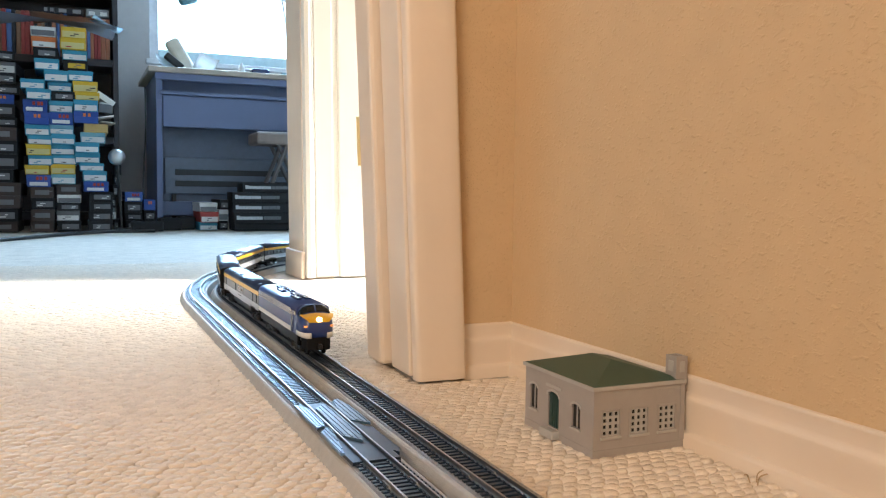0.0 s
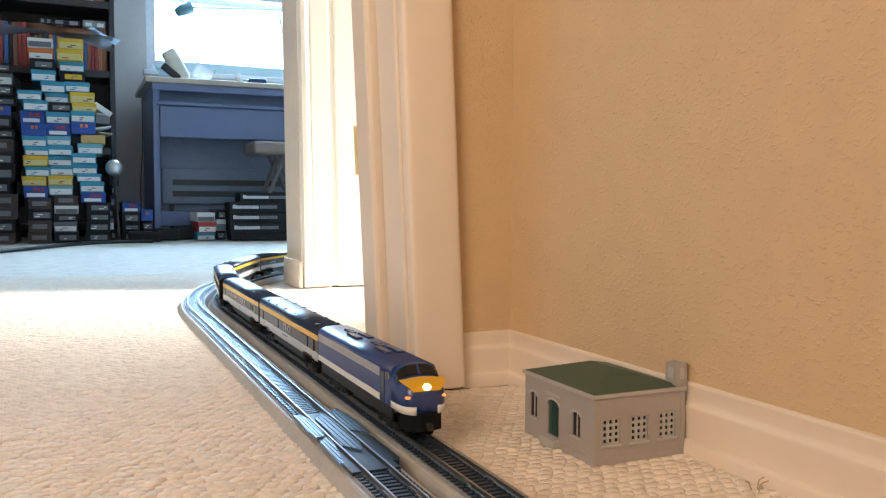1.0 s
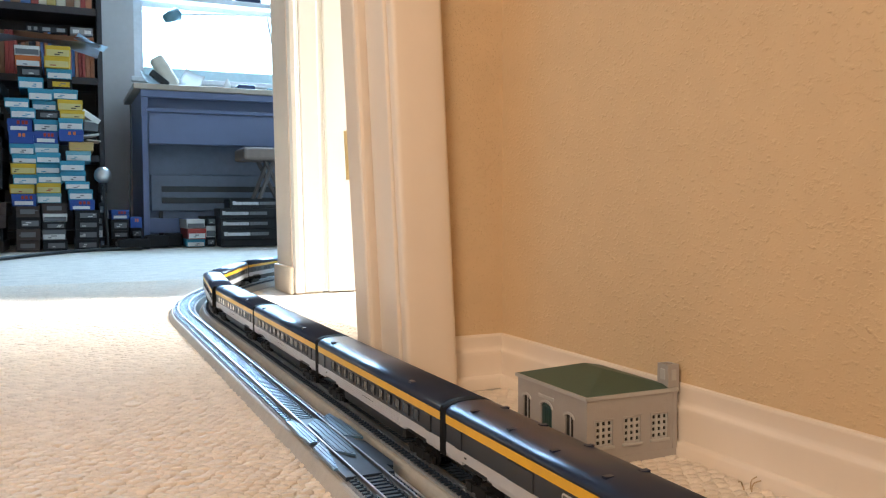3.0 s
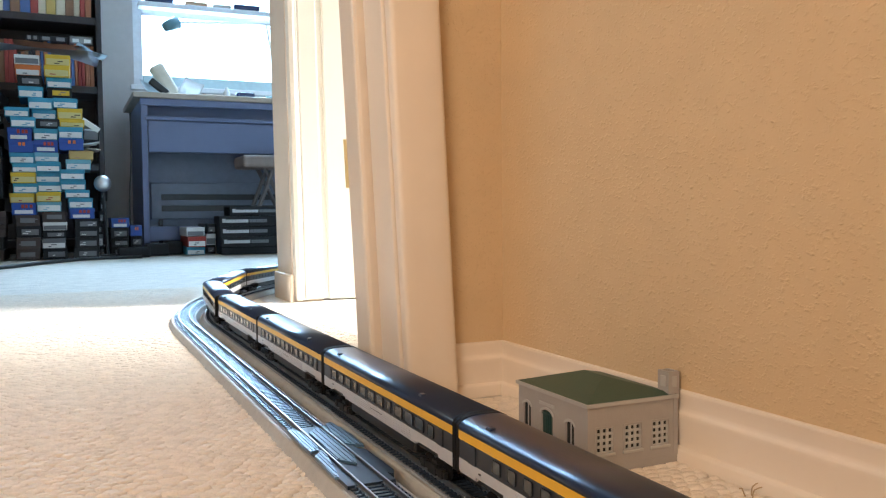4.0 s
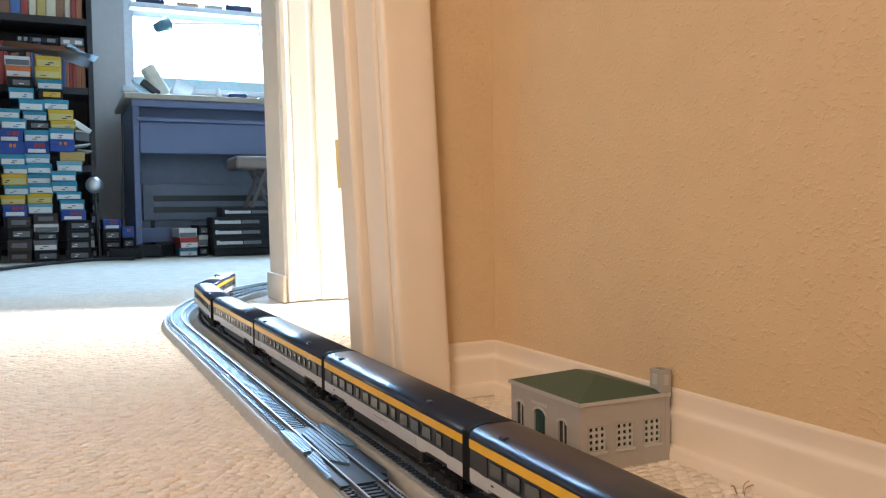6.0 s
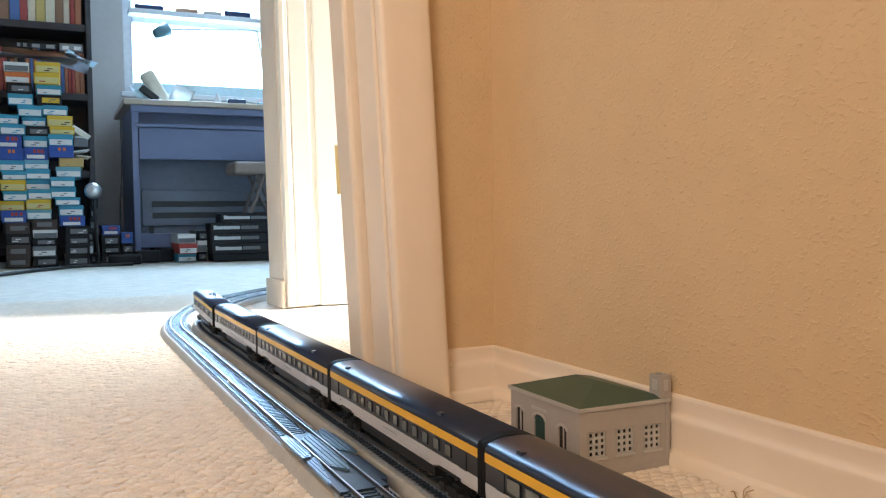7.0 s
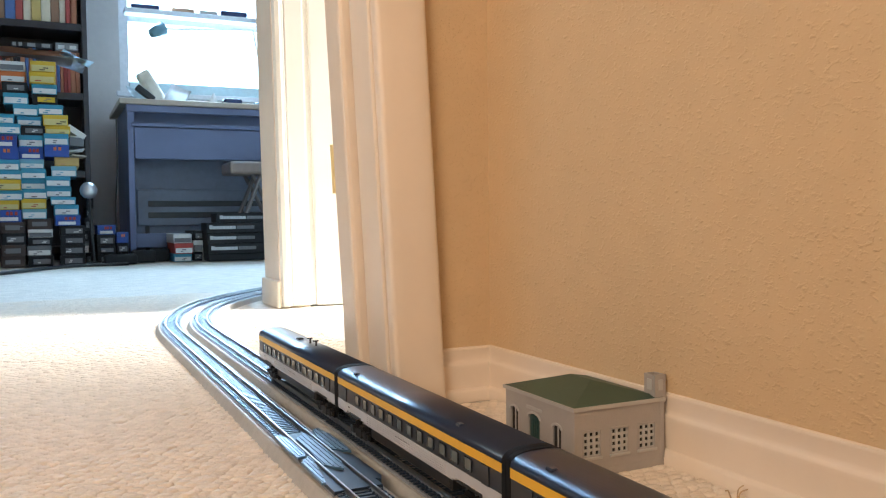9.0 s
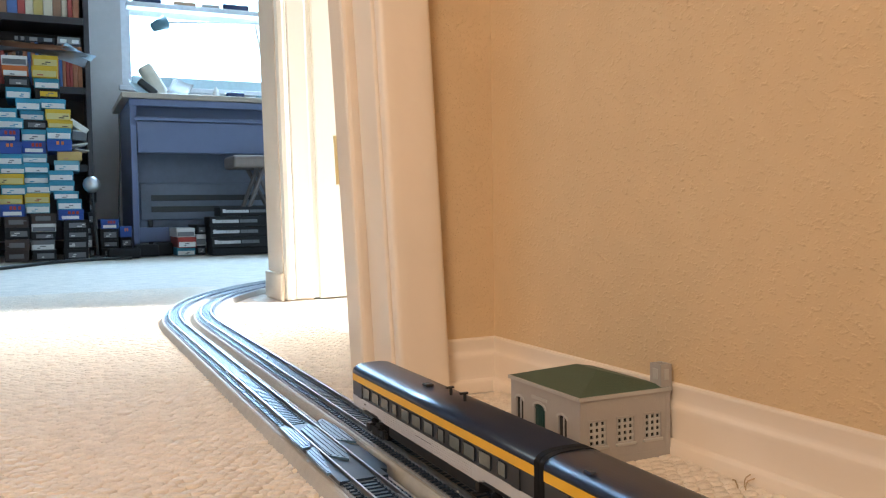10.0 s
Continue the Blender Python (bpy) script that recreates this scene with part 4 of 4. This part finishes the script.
small("stapler", "black stapler leaning among the papers", "tool", bm, BLACK)
bm = bmesh.new()
cyl(bm, pose(0.755, 4.33, 0.781), 0.017, 0.038, 16, 0.017)
cyl(bm, pose(0.755, 4.33, 0.812), 0.015, 0.026, 16, 0.005)
small("glue_bottle", "small white bottle with a pointed cap", "bottle", bm, PAPER)
for x, w, hh, mt, lb in ((0.680, 0.052, 0.016, CARD, "small brown wooden tray on the desk"), (0.842, 0.045, 0.034, NAVY, "small dark blue model part on the desk"),
                         (0.985, 0.040, 0.022, TEALP, "small teal plastic lid on the desk")):
    small("desk_item", lb, "small item", rbox(x - w, x + w, 4.28, 4.34, 0.7625, 0.7625 + hh, 0.007, 2), mt)
lamp = thing("desk_lamp", pose(0, 0, 0), "dark teal swing-arm desk lamp before the bright window", "lamp")
bm = bmesh.new()
cyl(bm, pose(0.512, 4.50, 1.150, 0, 62, 20), 0.022, 0.075, 20, 0.036)
part("shade", bm, TEALP, lamp, "dark teal metal shade", smooth=True)


part("arm", rod((0.535, 4.51, 1.165), (1.02, 4.60, 1.22), 0.005), PAPER, lamp)
part("arm", rod((1.02, 4.60, 1.22), (1.10, 4.62, 0.781), 0.005), PAPER, lamp)
bm = bmesh.new()
cyl(bm, pose(1.10, 4.62, 0.772), 0.06, 0.018, 24)
part("base", bm, TEALP, lamp)
ledge = tagged(part("window_shelf", rbox(0.39, 1.72, 4.86, 4.955, 1.318, 1.346, 0.003), FRAME_W), "white shelf across the window", "shelf")
for x, w, hh, mt, lb in ((0.50, 0.075, 0.030, NAVY, "dark blue model wagon on the window shelf"), (0.70, 0.060, 0.026, CARD, "brown model wagon on the window shelf"),
                         (0.98, 0.075, 0.036, NAVY, "blue model wagon on the window shelf"), (0.84, 0.05, 0.024, STONE, "grey model wagon on the window shelf")):
    small("model_wagon", lb, "model wagon", rbox(x - w, x + w, 4.89, 4.925, 1.3465, 1.3465 + hh, 0.005, 2), mt, "models on the window shelf")
stool = thing("folding_stool", pose(0, 0, 0), "folding stool with dull brown padded seat and crossed grey legs", "stool")
part("seat", rbox(0.752, 1.11, 3.93, 4.16, 0.402, 0.461, 0.014, 3), SEATM, stool)
for y in (3.97, 4.12):
    part("leg", rod((0.905, y, 0.411), (0.745, y + 0.004, 0.004), 0.010), STOOL, stool, "grey enamelled tube leg")
    part("leg", rod((0.86, y + 0.022, 0.411), (1.06, y + 0.022, 0.004), 0.010), STOOL, stool, "grey enamelled tube leg")

# ---- the study: bookcase, boxes ----


def bookcase():
    b = thing("bookcase", pose(0, 0, 0), "tall black-brown wooden bookcase filled with books", "bookcase")
    x0, x1, y0, y1 = -1.25, 0.178, 4.36, 4.64
    for x in (x0, -0.55, x1 - 0.024):
        part("side_panel", rbox(x, x + 0.024, y0, y1, 0.0, 1.92, 0.002, 1), DARKWOOD, b)
    for z in (0.04, 0.40, 0.765, 1.090, 1.45, 1.89):
        for a, c in ((x0 + 0.0245, -0.5505), (-0.5255, x1 - 0.0245)):
            part("shelf", rbox(a, c, y0 + 0.004, y1 - 0.01, z, z + 0.034, 0.002, 1), DARKWOOD, b)
    part("back_board", rbox(x0, x1, y1, y1 + 0.008, 0.0, 1.92, 0.001, 1), DARKWOOD, b)


bookcase()
BOOKC = [mat("book_cloth_%s" % n, c, 0.6, vary=0.1) for n, c in (("blue", (0.09, 0.17, 0.42)), ("cream", (0.72, 0.66, 0.54)), ("red", (0.40, 0.07, 0.06)), ("brown", (0.28, 0.15, 0.09)),
                                                                  ("grey", (0.30, 0.31, 0.33)), ("yellow", (0.55, 0.42, 0.15)), ("dark", (0.03, 0.03, 0.04)), ("rust", (0.46, 0.18, 0.10)))]
BOOKN = ["blue", "cream", "red", "brown", "grey", "yellow", "black", "rust"]
rng = random.Random(3)


def book(x, w, z, hgt, k, tilt=0.0):
    bm = rbox(-w / 2, w / 2, 0, 0.17, 0, hgt, 0.0025, 1)
    bmesh.ops.transform(bm, matrix=pose(x, 4.385 + rng.uniform(0, 0.02), z, 0, tilt, 0), verts=bm.verts[:])
    tagged(part("book", bm, BOOKC[k]), BOOKN[k] + " cloth book standing on the bookcase shelf", "book", "books on the bookcase")


x = -0.50
tones = iter([0, 0, 6, 0, 2, 0, 0, 1, 0, 3, 0, 2, 1, 5, 1, 3, 1, 2, 7] * 4)
while x < 0.135:
    w = rng.uniform(0.020, 0.044)
    book(x + w / 2, w - 0.001, 1.1245, rng.uniform(0.19, 0.27), next(tones), rng.uniform(-1, 1))
    x += w
x = -0.50
while x < 0.135:
    w = rng.uniform(0.013, 0.022)
    book(x + w / 2, w - 0.001, 0.7995, 0.196 + 0.007 * (int(x * 100) % 2), rng.choice([2, 7, 7, 3, 2, 6, 0]))
    x += w
for x0, x1, k, word in ((-0.145, -0.095, 6, "black"), (-0.092, 0.028, 6, "black"), (0.040, 0.140, 4, "pale blue")):
    c = thing("flat_case", pose(0, 0, 0), word + " flat case lying on top of the books", "case", "cases on the books")
    part("cover", rbox(x0, x1, 4.40, 4.55, 1.003, 1.038 - 0.004 * (k % 4), 0.003, 1), BOOKC[k], c)
    w = x1 - x0
    for f, g in ((0.12, 0.40), (0.62, 0.92)):
        part("spine_label", rbox(x0 + w * f, x0 + w * g, 4.3985, 4.3998, 1.009, 1.026, 0.0004, 1), BOOKC[4] if k == 6 else PAPER, c)

TEAL = mat("teal_box_card", (0.03, 0.26, 0.40), 0.5, vary=0.06)
CYANB = mat("pale_blue_box_card", (0.14, 0.36, 0.46), 0.5, vary=0.06)
NAVYB = mat("navy_box_card", (0.010, 0.060, 0.30), 0.45, vary=0.08)
YELB = mat("yellow_box_card", (0.60, 0.38, 0.02), 0.5, vary=0.06)
TANB = mat("tan_box_card", (0.50, 0.34, 0.12), 0.6, vary=0.08)
REDB = mat("red_box_card", (0.34, 0.03, 0.02), 0.5, vary=0.08)
WHITEB = mat("white_box_card", (0.64, 0.64, 0.63), 0.5, vary=0.05)
GREYB = mat("grey_box_card", (0.13, 0.135, 0.15), 0.5, vary=0.05)
DARKB = mat("black_box_card", (0.013, 0.013, 0.015), 0.6, vary=0.15, spec=0.25)
BROWNB = mat("dark_brown_box_card", (0.038, 0.022, 0.020), 0.5, vary=0.15)
PALEY = mat("pale_yellow_print", (0.55, 0.47, 0.20), 0.5, vary=0.08)
ORANGE = mat("orange_box_card", (0.62, 0.16, 0.04), 0.5, vary=0.06)
INK = {"t": (TEAL, WHITEB, "teal"), "c": (CYANB, WHITEB, "pale blue"), "n": (NAVYB, WHITEB, "navy blue"), "y": (YELB, PALEY, "yellow"), "a": (TANB, TANB, "tan"),
       "r": (REDB, WHITEB, "red"), "w": (WHITEB, GREYB, "white"), "g": (GREYB, WHITEB, "grey"), "k": (DARKB, GREYB, "black"), "b": (BROWNB, GREYB, "dark brown"), "o": (ORANGE, WHITEB, "orange"),
       "d": (DARKB, YELB, "black and yellow"), "m": (NAVYB, WHITEB, "navy blue and red")}


def model_box(x0, x1, y, z0, z1, code, turn=0.0, depth=0.26):
    """A model carton seen end on: card body, lid, a wide pale end label and a little print."""
    body, ink, word = INK[code]
    w, h = x1 - x0, z1 - z0
    c = thing("model_box", pose((x0 + x1) / 2, y, z0, 0, 0, turn), word + " card model-train box in a tall stack", "box", "stacked model boxes")
    part("carton", rbox(-w / 2, w / 2, 0, depth, 0, h, 0.0018, 1), body, c)
    part("lid", rbox(-w / 2 - 0.0010, w / 2 + 0.0010, -0.0010, depth + 0.001, h * 0.60, h + 0.0004, 0.0012, 1), body, c)
    a, b, lo, hi = -0.46, 0.46, 0.08, rng.uniform(0.54, 0.66)
    if code in "nm":
        a, b, lo, hi = -0.38, rng.uniform(0.30, 0.42), 0.10, 0.40
    elif code in "dk":
        a, b, lo, hi = -0.30, 0.40, 0.22, 0.72
    elif code == "b":
        a, b, lo, hi = -0.32, 0.30, 0.30, 0.72
    if code != "n":
        part("printed_label", rbox(w * a, w * b, -0.0024, -0.0012, h * lo, h * hi, 0.0004, 1), ink, c)
    spot = bmesh.new()
    if code in "nm":
        for k in range(2 if code == "n" else 3):
            m = -0.10 + 0.16 * k + rng.uniform(-0.03, 0.03)
            box(spot, w * m, w * (m + 0.11), -0.0030, -0.0011, h * 0.56, h * 0.84)
        part("print", spot, REDB if code == "m" else ORANGE, c)
    else:
        m = rng.uniform(-0.40, 0.1)
        for k in range(rng.choice((1, 2, 2))):
            n = m + rng.uniform(0.10, 0.24)
            box(spot, w * m, w * n, -0.0031, -0.0011, h * (lo + 0.10 + 0.17 * k), h * (lo + 0.19 + 0.17 * k))
            m = n - rng.uniform(0.0, 0.12)
        part("print", spot, {"t": rng.choice((TEAL, GREYB, BROWNB)), "c": CYANB, "y": rng.choice((REDB, BROWNB)), "a": CARD}.get(code, GREYB if code != "k" else WHITEB), c)


def column(x0, x1, y, codes, h, z=0.0, jitter=0.011):
    for code in codes:
        hh = h * rng.choice((0.82, 0.95, 1.0, 1.08, 1.14))
        dx = rng.uniform(-jitter, jitter)
        cut = rng.choice((0.0, 0.0, 0.006, 0.012)) if jitter > 0.005 else 0.0
        model_box(x0 + dx, x1 + dx - 0.002 - cut, y + rng.uniform(-0.03, 0.02), z, z + hh - 0.001, code, rng.uniform(-5, 5) if jitter > 0.005 else 0.0)
        z += hh


def stack(y, width, rows):
    """A leaning column of cartons, from the floor up: code, left edge and height in millimetres."""
    z = 0.0
    for code, left, h in rows:
        x0 = left / 1000
        model_box(x0, x0 + width + rng.uniform(-0.004, 0.0), y + rng.uniform(-0.014, 0.014), z, z + h / 1000 - 0.0006, code, rng.uniform(-1.2, 1.2))
        z += h / 1000


stack(3.975, 0.094, [("b", -195, 45), ("b", -192, 50), ("k", -190, 49), ("b", -192, 47), ("m", -206, 52), ("y", -212, 40), ("t", -198, 42), ("y", -205, 45), ("t", -199, 38), ("t", -208, 45),
                     ("n", -209, 52), ("m", -214, 54), ("t", -200, 43), ("t", -222, 40)])
stack(3.990, 0.096, [("k", -92, 45), ("g", -95, 45), ("k", -92, 34), ("w", -90, 35), ("b", -91, 45), ("c", -111, 43), ("y", -112, 42), ("t", -105, 40), ("t", -113, 45), ("t", -109, 43),
                     ("c", -115, 40), ("m", -115, 52), ("t", -116, 50), ("k", -108, 40), ("t", -119, 40), ("t", -132, 47), ("t", -168, 47), ("k", -171, 45), ("o", -178, 47), ("w", -180, 40)])
stack(3.978, 0.099, [("k", 30, 45), ("k", 34, 45), ("k", 36, 40), ("k", 36, 43), ("m", 16, 45), ("t", 13, 45), ("t", 0, 33), ("t", -17, 45), ("t", -17, 43), ("c", 6, 45), ("a", 20, 38),
                     ("n", -19, 50), ("t", -19, 50), ("y", -13, 33), ("y", -21, 47), ("t", -38, 43), ("d", -58, 43), ("t", -60, 43), ("y", -68, 47), ("y", -62, 47)])
column(0.136, 0.158, 4.10, "kgkkkk", 0.0500)
column(-0.360, -0.235, 3.95, "bkbbkkkb", 0.055)
column(-0.335, -0.232, 4.02, "kknkkgk", 0.050, 0.441)

bent_sheet("poster", pose(-0.10, 4.10, 0.912, 0, 2, 4), 0.52, 0.24, -0.022, mat("grey_poster_paper", (0.36, 0.36, 0.39), 0.5), "grey curled poster lying over the boxes", "paper", 0.004)
bent_sheet("cardboard_sheet", pose(-0.03, 4.12, 0.932, 0, 3, -3), 0.30, 0.22, -0.016, CARD, "brown cardboard sheet on top of the boxes", "cardboard", 0.004)
bent_sheet("paper_sheet", pose(0.118, 4.05, 0.903, 0, 22, 8), 0.13, 0.12, 0.004, BLUEPAPER, "pale paper sliding off the boxes", "paper")
for x, z, tilt, w, h, mt, word in ((0.112, 0.588, 34, 0.085, 0.026, WHITEB, "white"), (0.112, 0.545, 4, 0.060, 0.040, GREYB, "grey"), (0.112, 0.508, -10, 0.070, 0.008, WHITEB, "white"),
                                   (0.122, 0.484, 6, 0.060, 0.006, CREAM, "cream"), (0.116, 0.567, 6, 0.060, 0.006, WHITEB, "white")):
    bm = rbox(-w / 2, w / 2, 0.0, 0.14, -h / 2, h / 2, 0.002, 1)
    bmesh.ops.transform(bm, matrix=pose(x, 4.10, z, 0, tilt, 4), verts=bm.verts[:])
    small("booklet", word + " paper booklet wedged between the boxes and bookcase", "booklet", bm, mt, "loose papers")
cl = thing("clamp_lamp", pose(0, 0, 0), "silver clamp lamp with a round reflector beside the boxes", "lamp")
bm = bmesh.new()
bmesh.ops.create_uvsphere(bm, u_segments=20, v_segments=12, radius=0.036, matrix=pose(0.150, 3.97, 0.325))
part("reflector", bm, STEEL, cl, "round silver reflector", smooth=True)
part("stem", rod((0.152, 3.985, 0.30), (0.168, 4.00, 0.012), 0.006), BLACK, cl)
bm = bmesh.new()
cyl(bm, pose(0.168, 4.0, 0.008), 0.03, 0.016, 20)
part("base", bm, BLACK, cl)


PRINT_L = mat("pale_print", (0.50, 0.50, 0.52), 0.5)


def black_box(x0, x1, y0, y1, z0, z1, marks):
    c = thing("train_carton", pose(0, 0, 0), "long black model-train carton with grey print, in a low stack", "box", "black cartons under the desk")
    part("carton", rbox(x0, x1, y0, y1, z0, z1, 0.002, 1), DARKB, c)
    if marks:
        h = z1 - z0
        bm = bmesh.new()
        for k in range(8):
            a = x0 + 0.014 + k * 0.0150
            box(bm, a, a + 0.0144, y0 - 0.0012, y0 - 0.0002, z0 + h * 0.36, z0 + h * (0.74 if k == 0 else 0.66))
        part("print", bm, PRINT_L, c, "pale grey print")
        bm = bmesh.new()
        for k in range(5):
            a = x0 + 0.138 + k * 0.0165
            box(bm, a, a + 0.0156, y0 - 0.0012, y0 - 0.0002, z0 + h * 0.36, z0 + h * 0.68)
        part("print", bm, GREYB, c)


black_box(0.652, 0.985, 3.96, 4.10, 0.000, 0.034, False)
black_box(0.648, 0.982, 3.95, 4.09, 0.0345, 0.0820, True)
black_box(0.644, 0.980, 3.955, 4.095, 0.0825, 0.1300, True)
black_box(0.641, 0.978, 3.95, 4.09, 0.1305, 0.1780, True)
black_box(0.690, 0.985, 3.96, 4.10, 0.1785, 0.2220, True)
for x0, x1, y, codes, h in ((0.508, 0.590, 4.02, "trw", 0.0450), (0.596, 0.640, 4.06, "kwk", 0.046), (0.185, 0.262, 4.08, "kkkm", 0.044), (0.266, 0.318, 4.10, "kkn", 0.05)):
    column(x0, x1, y, codes, h, 0.0, 0.003)
for x0, x1, y, h in ((0.205, 0.34, 3.93, 0.045), (0.33, 0.43, 4.05, 0.055), (0.425, 0.50, 4.12, 0.06)):
    small("dark_case", "flat black case lying on the carpet", "case", rbox(x0, x1, y, y + 0.10, 0.0, h, 0.008, 2), DARKB, "black cases on the carpet")


def cord(name, pts, r, material, label, cat):
    cu = bpy.data.curves.new(name, "CURVE")
    cu.dimensions, cu.bevel_depth, cu.bevel_resolution = "3D", r, 2
    sp = cu.splines.new("NURBS")
    sp.points.add(len(pts) - 1)
    for p, q in zip(sp.points, pts):
        p.co = (*q, 1)
    sp.use_endpoint_u, sp.order_u = True, 3
    tmp = bpy.data.objects.new(name, cu)
    scene.collection.objects.link(tmp)
    me = bpy.data.meshes.new_from_object(tmp.evaluated_get(bpy.context.evaluated_depsgraph_get()))
    bpy.data.objects.remove(tmp)
    me.materials.append(material)
    return tagged(new(name, me), label, cat)


cord("power_cord", [(0.285, 4.18, 0.66), (0.288, 4.17, 0.45), (0.270, 4.17, 0.25), (0.275, 4.15, 0.06), (0.30, 4.06, 0.004)], 0.004, BLACK, "black power cord hanging beside the desk", "cable")
cord("floor_cable", [(-0.65, 2.75, 0.004), (-0.42, 3.06, 0.004), (-0.19, 3.42, 0.004), (0.0, 3.80, 0.004), (0.17, 3.93, 0.004), (0.30, 3.90, 0.004)], 0.007, BLACK, "black cable lying along the carpet", "cable")

WOOL = mat("loose_wool_yarn", (0.50, 0.36, 0.22), 0.9, vary=0.2, scale=300, spec=0.1)
for x, y, up, lean_x in ((0.3905, 0.4460, 0.0075, 0.002), (0.3880, 0.4490, 0.0050, -0.004), (0.3890, 0.4435, 0.0055, 0.0035)):
    cord("carpet_thread", [(x, y, -0.002), (x + lean_x * 0.3, y + 0.001, up * 0.5), (x + lean_x, y - 0.001, up * 0.9), (x + lean_x * 1.7, y - 0.002, up)], 0.00045, WOOL,
         "loose tan wool thread by the baseboard", "thread")

motions()
